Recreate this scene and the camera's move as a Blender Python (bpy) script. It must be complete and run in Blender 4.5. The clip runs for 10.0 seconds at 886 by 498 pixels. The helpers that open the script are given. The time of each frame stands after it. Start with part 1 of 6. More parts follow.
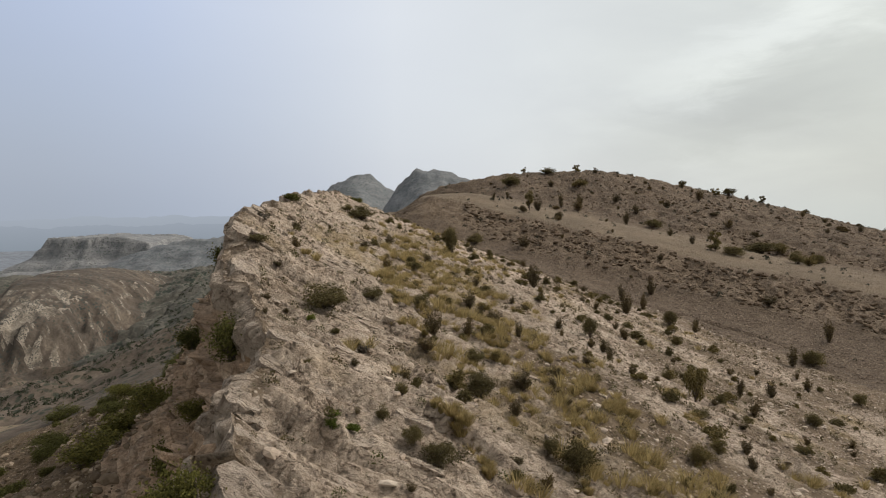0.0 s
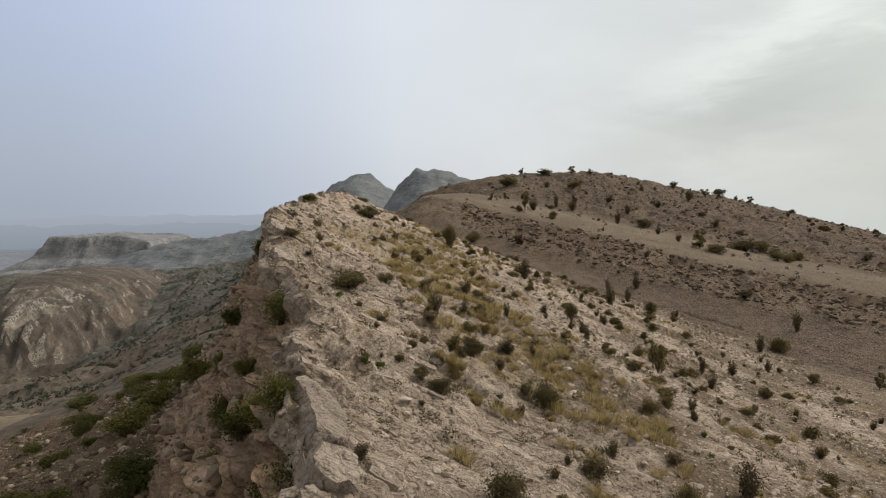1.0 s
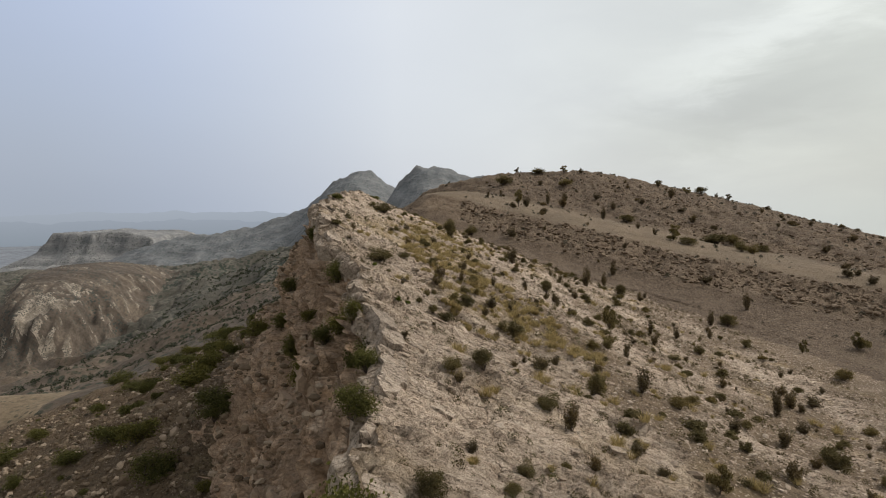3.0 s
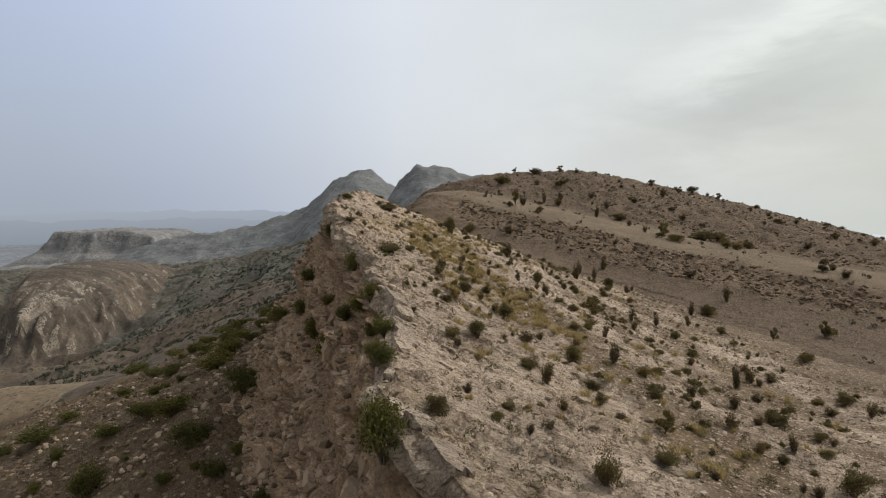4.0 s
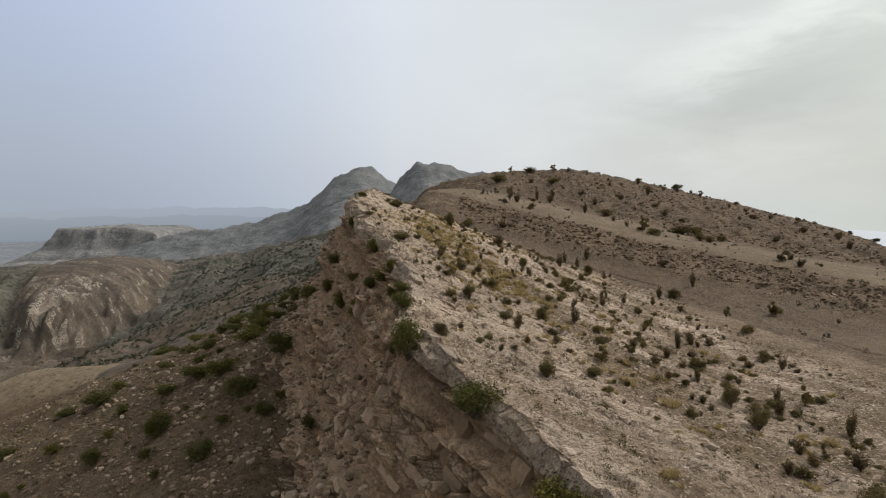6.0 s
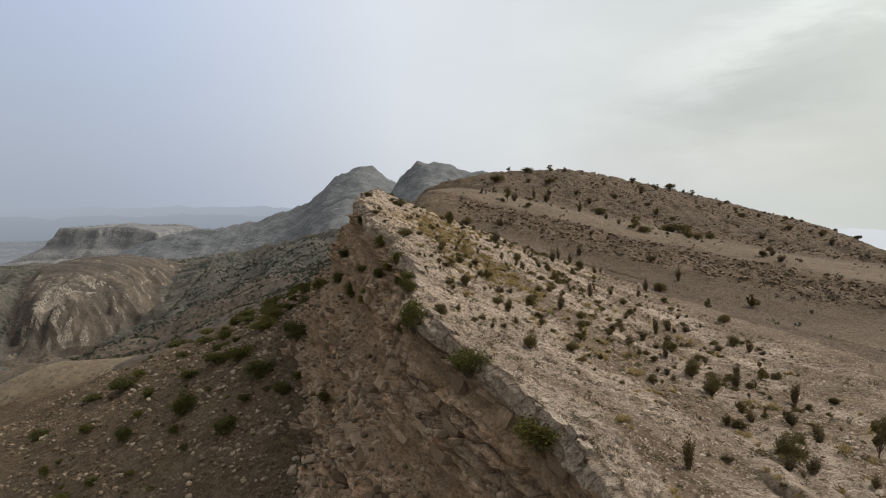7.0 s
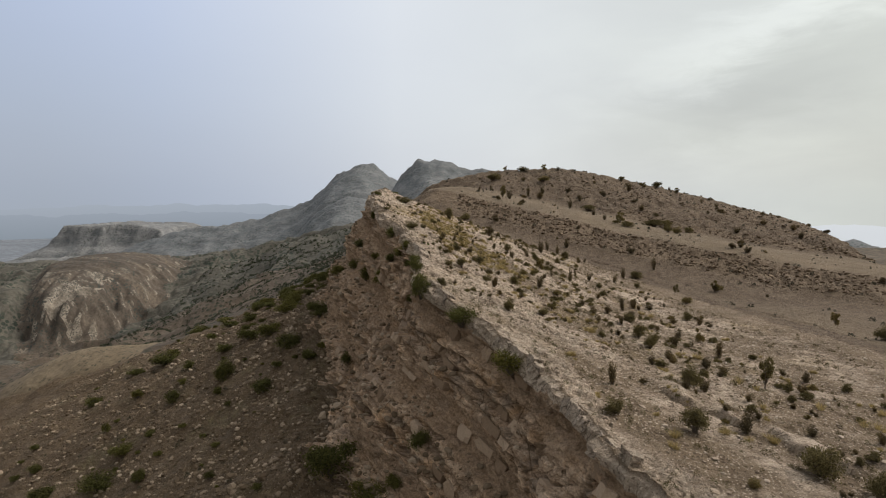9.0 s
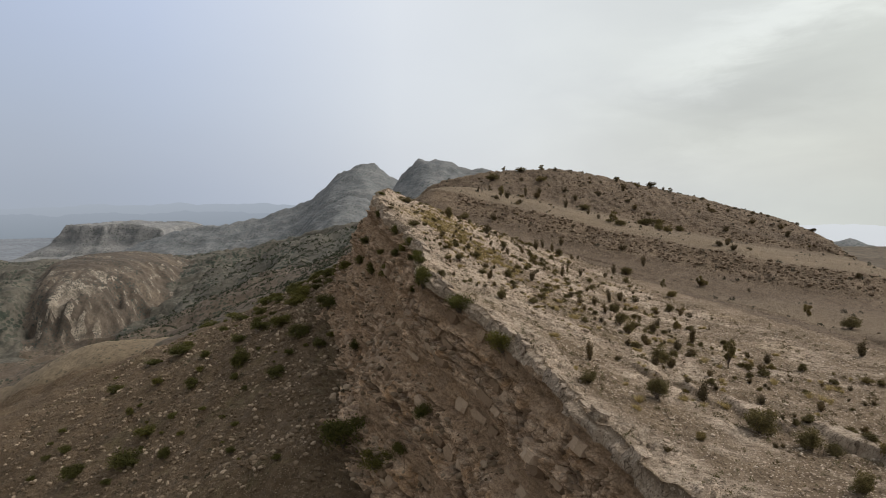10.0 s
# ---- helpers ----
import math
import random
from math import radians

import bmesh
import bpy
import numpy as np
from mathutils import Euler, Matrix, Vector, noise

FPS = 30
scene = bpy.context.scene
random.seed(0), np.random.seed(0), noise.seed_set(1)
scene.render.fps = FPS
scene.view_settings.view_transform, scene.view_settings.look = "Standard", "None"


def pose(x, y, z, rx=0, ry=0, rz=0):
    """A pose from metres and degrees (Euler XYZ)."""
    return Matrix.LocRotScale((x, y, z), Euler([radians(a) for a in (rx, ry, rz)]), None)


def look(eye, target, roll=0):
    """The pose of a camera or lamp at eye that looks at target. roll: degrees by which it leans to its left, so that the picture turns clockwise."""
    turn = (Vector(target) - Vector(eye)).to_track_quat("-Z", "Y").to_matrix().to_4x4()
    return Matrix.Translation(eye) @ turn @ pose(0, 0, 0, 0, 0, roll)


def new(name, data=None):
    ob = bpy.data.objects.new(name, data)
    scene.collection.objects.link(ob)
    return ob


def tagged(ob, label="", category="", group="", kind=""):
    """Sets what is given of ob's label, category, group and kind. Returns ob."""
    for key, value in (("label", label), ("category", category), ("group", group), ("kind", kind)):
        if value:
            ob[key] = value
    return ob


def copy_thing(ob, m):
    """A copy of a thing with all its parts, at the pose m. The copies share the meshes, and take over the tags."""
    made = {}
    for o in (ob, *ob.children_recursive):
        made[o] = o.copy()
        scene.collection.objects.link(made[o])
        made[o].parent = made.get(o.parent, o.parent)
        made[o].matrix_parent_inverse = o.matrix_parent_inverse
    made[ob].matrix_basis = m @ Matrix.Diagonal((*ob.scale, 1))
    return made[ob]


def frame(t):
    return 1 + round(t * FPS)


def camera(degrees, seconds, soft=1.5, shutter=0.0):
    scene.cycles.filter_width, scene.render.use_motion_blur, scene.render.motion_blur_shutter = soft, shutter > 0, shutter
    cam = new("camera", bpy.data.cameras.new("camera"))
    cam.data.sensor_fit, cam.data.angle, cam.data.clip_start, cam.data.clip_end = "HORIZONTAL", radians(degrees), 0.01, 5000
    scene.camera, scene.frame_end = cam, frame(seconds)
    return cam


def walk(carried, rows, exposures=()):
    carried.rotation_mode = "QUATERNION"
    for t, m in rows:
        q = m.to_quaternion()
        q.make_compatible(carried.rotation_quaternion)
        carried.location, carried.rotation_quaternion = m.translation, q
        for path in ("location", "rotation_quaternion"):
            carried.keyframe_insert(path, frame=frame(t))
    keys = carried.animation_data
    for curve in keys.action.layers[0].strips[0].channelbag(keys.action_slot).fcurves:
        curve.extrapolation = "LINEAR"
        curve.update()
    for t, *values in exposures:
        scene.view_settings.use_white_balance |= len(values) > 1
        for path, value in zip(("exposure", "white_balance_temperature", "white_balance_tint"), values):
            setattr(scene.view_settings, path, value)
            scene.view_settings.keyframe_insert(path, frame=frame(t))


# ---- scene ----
cam = camera(73.0, 10.0, soft=1.0)
PATH = [
    (0, (-0.316, -0.219, 0.201), (-0.308, 1.777, 0.079), 0.2),
    (0.5, (-0.353, -3.864, 0.221), (-0.346, -1.868, 0.099), 0.2),
    (1, (-0.388, -7.564, 0.18), (-0.379, -5.568, 0.056), 0.3),
    (1.5, (-0.448, -11.344, 0.138), (-0.44, -9.348, 0.013), 0.3),
    (2, (-0.555, -15.208, 0.083), (-0.545, -13.212, -0.045), 0.3),
    (2.5, (-0.64, -19.05, 0.062), (-0.631, -17.054, -0.07), 0.3),
    (4, (-0.903, -30.546, 0.043), (-0.893, -28.551, -0.096), 0.3),
    (4.5, (-0.979, -34.427, -0.013), (-0.969, -32.432, -0.156), 0.3),
    (5, (-1.028, -38.263, -0.036), (-1.018, -36.268, -0.182), 0.3),
    (5.5, (-1.056, -42.149, -0.04), (-1.046, -40.155, -0.188), 0.3),
    (7, (-1.073, -54.128, 0.044), (-1.064, -52.134, -0.109), 0.2),
    (7.5, (-1.05, -58.208, 0.048), (-1.042, -56.214, -0.107), 0.2),
    (8, (-1.052, -62.241, 0.056), (-1.044, -60.248, -0.1), 0.2),
    (8.5, (-1.045, -66.238, 0.072), (-1.037, -64.244, -0.088), 0.1),
    (9, (-1.058, -70.195, 0.106), (-1.051, -68.201, -0.056), 0.1),
    (9.5, (-1.063, -74.143, 0.161), (-1.057, -72.15, -0.002), 0.1),
    (10, (-1.035, -78.129, 0.2), (-1.029, -76.136, 0.036), 0.1),
]
walk(cam, [(t, look(eye, target, roll)) for t, eye, target, roll in PATH])

# ---- sky, sun ----
SUN_EL, SUN_AZ = radians(42), radians(70)      # azimuth from +y towards +x
world = bpy.data.worlds.new("sky")
scene.world = world
world.use_nodes = True
wt = world.node_tree
wt.nodes.clear()


def wnode(kind, **props):
    n = wt.nodes.new(kind)
    for k, v in props.items():
        n.inputs[k].default_value = v
    return n


w_out = wt.nodes.new("ShaderNodeOutputWorld")
w_bg = wt.nodes.new("ShaderNodeBackground")
w_sky = wt.nodes.new("ShaderNodeTexSky")
w_sky.sky_type, w_sky.sun_disc = "NISHITA", False
w_sky.sun_elevation, w_sky.sun_rotation = SUN_EL, SUN_AZ
w_sky.air_density, w_sky.dust_density = 1.6, 4.0
w_dim = wt.nodes.new("ShaderNodeVectorMath")
w_dim.operation = "SCALE"
w_dim.inputs["Scale"].default_value = 0.10
wt.links.new(w_sky.outputs[0], w_dim.inputs[0])
w_tc = wt.nodes.new("ShaderNodeTexCoord")
w_sep = wt.nodes.new("ShaderNodeSeparateXYZ")
wt.links.new(w_tc.outputs["Generated"], w_sep.inputs[0])
# veil of haze and thin cloud, brighter towards the sun
w_az = wt.nodes.new("ShaderNodeMapRange")
w_az.inputs["From Min"].default_value, w_az.inputs["From Max"].default_value = -0.75, 0.75
wt.links.new(w_sep.outputs["X"], w_az.inputs["Value"])
w_side = wt.nodes.new("ShaderNodeValToRGB")
cr = w_side.color_ramp
cr.elements[0].position, cr.elements[0].color = 0.0, (0.62, 0.61, 0.58, 1)
cr.elements[1].position, cr.elements[1].color = 1.0, (0.60, 0.63, 0.59, 1)
for pos, col in ((0.09, (0.47, 0.55, 0.73, 1)), (0.22, (0.56, 0.64, 0.82, 1)), (0.45, (0.78, 0.82, 0.88, 1)), (0.68, (0.73, 0.76, 0.76, 1))):
    e = cr.elements.new(pos)
    e.color = col
wt.links.new(w_az.outputs[0], w_side.inputs[0])
# darker bluish haze low on the side away from the sun
w_low = wt.nodes.new("ShaderNodeMapRange")
w_low.inputs["From Min"].default_value, w_low.inputs["From Max"].default_value = 0.30, -0.02
wt.links.new(w_sep.outputs["Z"], w_low.inputs["Value"])
w_lowside = wt.nodes.new("ShaderNodeMapRange")
w_lowside.inputs["From Min"].default_value, w_lowside.inputs["From Max"].default_value = 0.15, -0.55
wt.links.new(w_sep.outputs["X"], w_lowside.inputs["Value"])
w_lf = wt.nodes.new("ShaderNodeMath")
w_lf.operation = "MULTIPLY"
wt.links.new(w_low.outputs[0], w_lf.inputs[0])
wt.links.new(w_lowside.outputs[0], w_lf.inputs[1])
w_haze = wt.nodes.new("ShaderNodeMix")
w_haze.data_type = "RGBA"
w_haze.inputs["B"].default_value = (0.40, 0.45, 0.53, 1)
wt.links.new(w_lf.outputs[0], w_haze.inputs["Factor"])
wt.links.new(w_side.outputs[0], w_haze.inputs["A"])
# streaks of thin cloud
w_map = wt.nodes.new("ShaderNodeMapping")
w_map.inputs["Scale"].default_value = (1.6, 1.6, 5.0)
w_map.inputs["Rotation"].default_value = (0.0, 0.22, 0.0)
wt.links.new(w_tc.outputs["Generated"], w_map.inputs[0])
w_noise = wnode("ShaderNodeTexNoise", Scale=1.9, Detail=6.0, Roughness=0.52, Distortion=0.5)
wt.links.new(w_map.outputs[0], w_noise.inputs["Vector"])
w_cr = wt.nodes.new("ShaderNodeValToRGB")
w_cr.color_ramp.elements[0].position, w_cr.color_ramp.elements[0].color = 0.38, (0.95, 0.95, 0.96, 1)
w_cr.color_ramp.elements[1].position, w_cr.color_ramp.elements[1].color = 0.64, (1.06, 1.06, 1.05, 1)
wt.links.new(w_noise.outputs[0], w_cr.inputs[0])
w_mul = wt.nodes.new("ShaderNodeMix")
w_mul.data_type, w_mul.blend_type = "RGBA", "MULTIPLY"
w_cl = wt.nodes.new("ShaderNodeMapRange")
w_cl.inputs["From Min"].default_value, w_cl.inputs["From Max"].default_value = 0.02, 0.38
w_cl.inputs["To Min"].default_value, w_cl.inputs["To Max"].default_value = 0.12, 1.0
wt.links.new(w_sep.outputs["X"], w_cl.inputs["Value"])
wt.links.new(w_cl.outputs[0], w_mul.inputs["Factor"])
w_back = wt.nodes.new("ShaderNodeMapRange")
w_back.inputs["From Min"].default_value, w_back.inputs["From Max"].default_value = 0.6, 0.1
wt.links.new(w_sep.outputs["Y"], w_back.inputs["Value"])
w_gray = wt.nodes.new("ShaderNodeMix")
w_gray.data_type = "RGBA"
w_gray.inputs["B"].default_value = (0.51, 0.50, 0.48, 1)
wt.links.new(w_back.outputs[0], w_gray.inputs["Factor"])
wt.links.new(w_haze.outputs["Result"], w_gray.inputs["A"])
wt.links.new(w_gray.outputs["Result"], w_mul.inputs["A"])
wt.links.new(w_cr.outputs[0], w_mul.inputs["B"])


def wmath(op, a, b):
    n = wt.nodes.new("ShaderNodeMath")
    n.operation = op
    for k, v in ((0, a), (1, b)):
        if isinstance(v, (int, float)):
            n.inputs[k].default_value = v
        else:
            wt.links.new(v, n.inputs[k])
    return n.outputs[0]


# one cloud bank towards the sun: a grey belly under a bright torn edge
w_torn = wnode("ShaderNodeTexNoise", Scale=4.2, Detail=7.0, Roughness=0.6, Distortion=0.4)
wt.links.new(w_map.outputs[0], w_torn.inputs["Vector"])
w_along = wmath("ADD", wmath("MULTIPLY", w_sep.outputs["X"], 0.94), wmath("MULTIPLY", w_sep.outputs["Z"], 0.34))
w_across = wmath("SUBTRACT", wmath("MULTIPLY", w_sep.outputs["Z"], 0.94), wmath("MULTIPLY", w_sep.outputs["X"], 0.34))
w_across = wmath("ADD", w_across, wmath("MULTIPLY", wmath("SUBTRACT", w_torn.outputs[0], 0.5), 0.16))


def cloud(along, across, length, height, peak):
    """A soft-edged bank: peak in its middle, nought outside."""
    p = wmath("POWER", wmath("ABSOLUTE", wmath("DIVIDE", wmath("SUBTRACT", w_along, along), length), 0), 2.0)
    q = wmath("POWER", wmath("ABSOLUTE", wmath("DIVIDE", wmath("SUBTRACT", w_across, across), height), 0), 2.0)
    return wmath("MULTIPLY", wmath("POWER", 2.718, wmath("MULTIPLY", wmath("ADD", p, q), -1.0)), peak)


w_bank = wmath("ADD", cloud(0.56, 0.075, 0.16, 0.034, 0.22), cloud(0.45, -0.005, 0.17, 0.06, -0.16))
w_bank = wmath("ADD", wmath("MULTIPLY", w_bank, wmath("GREATER_THAN", w_sep.outputs["Y"], 0.0)), 1.0)
w_lit = wt.nodes.new("ShaderNodeVectorMath")
w_lit.operation = "SCALE"
wt.links.new(w_mul.outputs["Result"], w_lit.inputs[0])
wt.links.new(w_bank, w_lit.inputs["Scale"])
w_mix = wt.nodes.new("ShaderNodeMix")
w_mix.data_type = "RGBA"
w_mix.inputs["Factor"].default_value = 0.9
wt.links.new(w_dim.outputs[0], w_mix.inputs["A"])
wt.links.new(w_lit.outputs[0], w_mix.inputs["B"])
wt.links.new(w_mix.outputs["Result"], w_bg.inputs["Color"])
w_bg.inputs["Strength"].default_value = 1.0
wt.links.new(w_bg.outputs[0], w_out.inputs[0])

sun_data = bpy.data.lights.new("sun", "SUN")
sun_data.energy, sun_data.angle, sun_data.color = 2.85, radians(38), (1.0, 0.92, 0.82)
sun = new("sun", sun_data)
sd = Vector((math.cos(SUN_EL) * math.sin(SUN_AZ), math.cos(SUN_EL) * math.cos(SUN_AZ), math.sin(SUN_EL)))
sun.matrix_world = look(sd * 300, (0, 0, 0))
scene.view_settings.exposure = 0.0


# ---- noise on arrays ----
def hash2(ix, iy, seed):
    h = (ix.astype(np.int64) * 374761393 + iy.astype(np.int64) * 668265263 + seed * 982451653) & 0x7FFFFFFF
    h = ((h ^ (h >> 13)) * 1274126177) & 0x7FFFFFFF
    h = ((h ^ (h >> 16)) * 2246822519) & 0x7FFFFFFF
    return ((h ^ (h >> 15)) & 0xFFFFFF) / float(0xFFFFFF)


def vnoise(x, y, seed=0):
    """Gradient noise, about -1 to 1."""
    x, y = np.broadcast_arrays(np.asarray(x, float), np.asarray(y, float))
    ix, iy = np.floor(x), np.floor(y)
    fx, fy = x - ix, y - iy
    ux, uy = fx * fx * fx * (fx * (fx * 6 - 15) + 10), fy * fy * fy * (fy * (fy * 6 - 15) + 10)

    def corner(dx, dy):
        a = hash2(ix + dx, iy + dy, seed) * 2 * math.pi
        return np.cos(a) * (fx - dx) + np.sin(a) * (fy - dy)
    a, b = corner(0, 0), corner(1, 0)
    c, d = corner(0, 1), corner(1, 1)
    return 1.5 * ((a + (b - a) * ux) + ((c + (d - c) * ux) - (a + (b - a) * ux)) * uy)


def fbm(x, y, octaves=4, seed=0, gain=0.5):
    s, a = 0.0, 1.0
    for o in range(octaves):
        s = s + a * vnoise(np.asarray(x) * 2.03 ** o, np.asarray(y) * 2.03 ** o, seed + o * 17)
        a *= gain
    return s


def ridged(x, y, octaves=4, seed=0, gain=0.5):
    s, a = 0.0, 1.0
    for o in range(octaves):
        s = s + a * (1 - 2 * np.abs(vnoise(np.asarray(x) * 2.03 ** o, np.asarray(y) * 2.03 ** o, seed + o * 17)))
        a *= gain
    return s


def blocks(x, y, seed=0, jitter=0.8):
    """Cells: a random number for each, and how near its border is (0 on it)."""
    ix, iy = np.floor(x), np.floor(y)
    best = np.full(np.shape(x), 9.0)
    second = np.full(np.shape(x), 9.0)
    val = np.zeros(np.shape(x))
    for dx in (-1, 0, 1):
        for dy in (-1, 0, 1):
            cx, cy = ix + dx, iy + dy
            px = cx + 0.5 + jitter * (hash2(cx, cy, seed) - 0.5)
            py = cy + 0.5 + jitter * (hash2(cx, cy, seed + 5) - 0.5)
            d = np.maximum(np.abs(px - x), np.abs(py - y)) * 0.6 + 0.4 * np.hypot(px - x, py - y)
            v = hash2(cx, cy, seed + 11)
            near = d < best
            second = np.where(near, best, np.minimum(second, d))
            val = np.where(near, v, val)
            best = np.where(near, d, best)
    return val, second - best


def smooth(a, b, x):
    t = np.clip((np.asarray(x, float) - a) / (b - a), 0, 1)
    return t * t * (3 - 2 * t)


def smax(a, b, k):
    h = np.clip(0.5 + 0.5 * (a - b) / k, 0, 1)
    return b + (a - b) * h + k * h * (1 - h)


def curve(x, xs, ys):
    """A smooth line through knots."""
    xs, ys = np.asarray(xs, float), np.asarray(ys, float)
    m = np.gradient(ys, xs)
    x = np.asarray(x, float)
    i = np.clip(np.searchsorted(xs, x) - 1, 0, len(xs) - 2)
    h = xs[i + 1] - xs[i]
    t = np.clip((x - xs[i]) / h, 0, 1)
    return ((2 * t**3 - 3 * t**2 + 1) * ys[i] + (t**3 - 2 * t**2 + t) * h * m[i]
            + (-2 * t**3 + 3 * t**2) * ys[i + 1] + (t**3 - t**2) * h * m[i + 1])


# ---- the shape of the land ----
CREST_Y = [-90, -60, -42, -35, -26, -19.5, -13, -9.5, -5, 5, 10.3, 15.6, 21, 25, 30, 37, 42, 55, 72, 95, 120, 160]
CREST_X = [34, 21.5, 15, 12, 9, 6.4, 2.2, 0, -2.7, -3.4, -4.3, -6.3, -7, -8.6, -10.8, -12.5, -13.9, -15, -15, -16, -17, -18]
CREST_Z = [-35, -26, -20, -17.4, -15.3, -13.4, -11, -10.1, -8.7, -7.7, -6.4, -5.6, -4.4, -3.5, -2, -0.3, 0.1, 1.2, 2.4, 3, 1, 0]


def crest_x(y):
    return curve(y, CREST_Y, CREST_X)


def crest_z(y):
    return curve(y, CREST_Y, CREST_Z)


def dip_drop(u, y):
    d = curve(u, [0, 3, 8, 14, 20, 29, 37, 48, 60, 80, 120], [0, 1.5, 3.6, 6.1, 8.4, 11.6, 14.8, 18.2, 21.5, 27, 38])
    return d * curve(y, [-90, -40, -22, -8, 5, 15, 30, 60, 160], [0.62, 0.62, 0.66, 0.76, 0.88, 0.95, 1.04, 1.0, 1.0])


SCARP_U = [0, 0.4, 1.5, 3, 5, 7.5, 9.5, 12, 15, 22, 35, 48, 70, 125, 220, 300, 440, 700]
SCARP_D = [0, 1.5, 4.2, 8.0, 12.2, 16.8, 19.8, 21.4, 22.9, 26.2, 32.8, 38.6, 47, 67, 106, 140, 172, 190]


def scarp_drop(u):
    return curve(u, SCARP_U, SCARP_D)


def hill_h(x, y):
    """The far flank: foot, stone band, pale terrace, upper hill."""
    dx, dy = x - 20, y - 130
    w, v = 0.78 * dx - 0.62 * dy, 0.62 * dx + 0.78 * dy
    v = v + 2.5 * vnoise(w / 14, v / 30, 71) + 0.8 * vnoise(w / 4, v / 8, 72)
    ze = curve(w, [-90, -60, -30, -10, 0, 20, 33, 51, 66, 90, 110, 130, 150, 200], [-8, 0, 3.8, -0.2, -2, -5.6, -8.4, -11.6, -13.7, -16.8, -19.2, -24, -33, -62])
    foot = curve(v, [-120, -60, -30, -21, -16, -12, -3, 0, 3, 40], [-22, -13, -7.6, -6, -4.9, -3.4, -1.2, -0.2, 0.3, 0.5])
    top = curve(x, [-120, -60, -20, -3, 15, 36, 62, 82, 98, 122, 142, 165, 188, 212, 260, 400], [-20, -6, 4.0, 8.3, 12, 13.9, 13.6, 10.2, 6.5, 0.9, -5, -9.5, -21, -37, -62, -110])
    vt = 0.62 * (x - 20) + 0.78 * 80
    s = np.clip((v - 36) / np.maximum(vt - 36, 12), 0, 1.0)
    rise = s ** 1.3
    low = ze + foot
    up = low + (top - low) * rise
    brow = np.maximum(x - 143 + 0.30 * (181 - y), 0)
    return up - 0.32 * np.maximum(y - 214, 0) ** 0.95 - 0.72 * brow * smooth(0, 14, brow) - 0.45 * np.maximum(-5 - x, 0) * smooth(96, 125, y)


def foot_x(y):
    """Where the pale dip slope ends against the dark soil of the gully."""
    return curve(y, [-90, 0, 30, 54, 66, 75, 87, 100, 125], [78, 62, 58, 52, 49, 43, 34, 12, -8])


def right_h(x, y):
    u = x - crest_x(y)
    s = crest_z(y) - dip_drop(np.maximum(u, 0), y)
    g = -20.0 - 0.05 * (x - 37) - 0.35 * np.maximum(x - 120, 0)
    return smax(smax(s, hill_h(x, y), 2.0), g, 3.0)


def peaks_h(x, y):
    """Two peaks and the far flank of the range."""
    a = curve(x, [-500, -250, -120, -88, -60, -37, 20, 60, 90, 150, 300, 600], [-220, -90, -12, 27, 58, 73, 66, 58, 54, 38, -10, -150])
    a = a - 0.55 * np.abs(y - 1100) ** 0.97
    b = curve(x, [-1400, -900, -700, -453, -334, -274, -214, -185, -118, -40, 100, 400, 800], [-230, -150, -88, -44, 4, 60, 90, 89, 53, 35, 8, -90, -240])
    b = b - 0.50 * np.abs(y - 1500) ** 0.97
    r = 0.6 * ridged(x / 90, y / 90, 5, 31) + 0.25 * ridged(x / 25, y / 25, 3, 37)
    return np.maximum(a, b) + 9 * r + 2.5 * ridged(x / 26, y / 26, 2, 39) - 6


def badland_h(x, y):
    """The fluted grey-brown hill across the gorge."""
    ex, ey = (x + 522) / 130, (y - 860) / 240
    rad = np.hypot(ex, ey)
    ang = np.arctan2(ey, ex)
    inner = (1 - rad) * 170
    inner = inner + 5.5 * ridged(ang * 8 + 0.25 * fbm(x / 30, y / 30, 2, 40), rad * 3.0, 3, 41) + 12 * fbm(x / 55, y / 55, 4, 42)
    rise = curve(inner, [-200, -30, 0, 10, 30, 60, 110, 160, 300], [-60, -12, 0, 15, 42, 64, 80, 86, 88])
    # a gully splits off the dark shoulder on its far side
    edge = x + 552 + 0.55 * (y - 725) + 9 * vnoise(x / 30, y / 30, 44)
    return -172 + rise - 20 * np.exp(-(edge / 17) ** 2) * smooth(-172, -150, -172 + rise)


def mesa_h(x, y):
    qx, qy = np.abs(x + 990) - 155, np.abs(y - 1880) - 170
    d = np.hypot(np.maximum(qx, 0), np.maximum(qy, 0)) + np.minimum(np.maximum(qx, qy), 0) + 15 * fbm(x / 120, y / 120, 3, 51) + 7 * ridged(x / 34, y / 34, 2, 53)
    z = curve(d, [-60, -20, 0, 7, 14, 22, 50, 95, 220, 500, 900], [-82, -83, -85, -108, -112, -128, -146, -166, -203, -240, -260])
    return z + 17 * np.exp(-((x + 960) / 45) ** 2 - ((y - 1810) / 70) ** 2) - 14 * smooth(-900, -820, x)


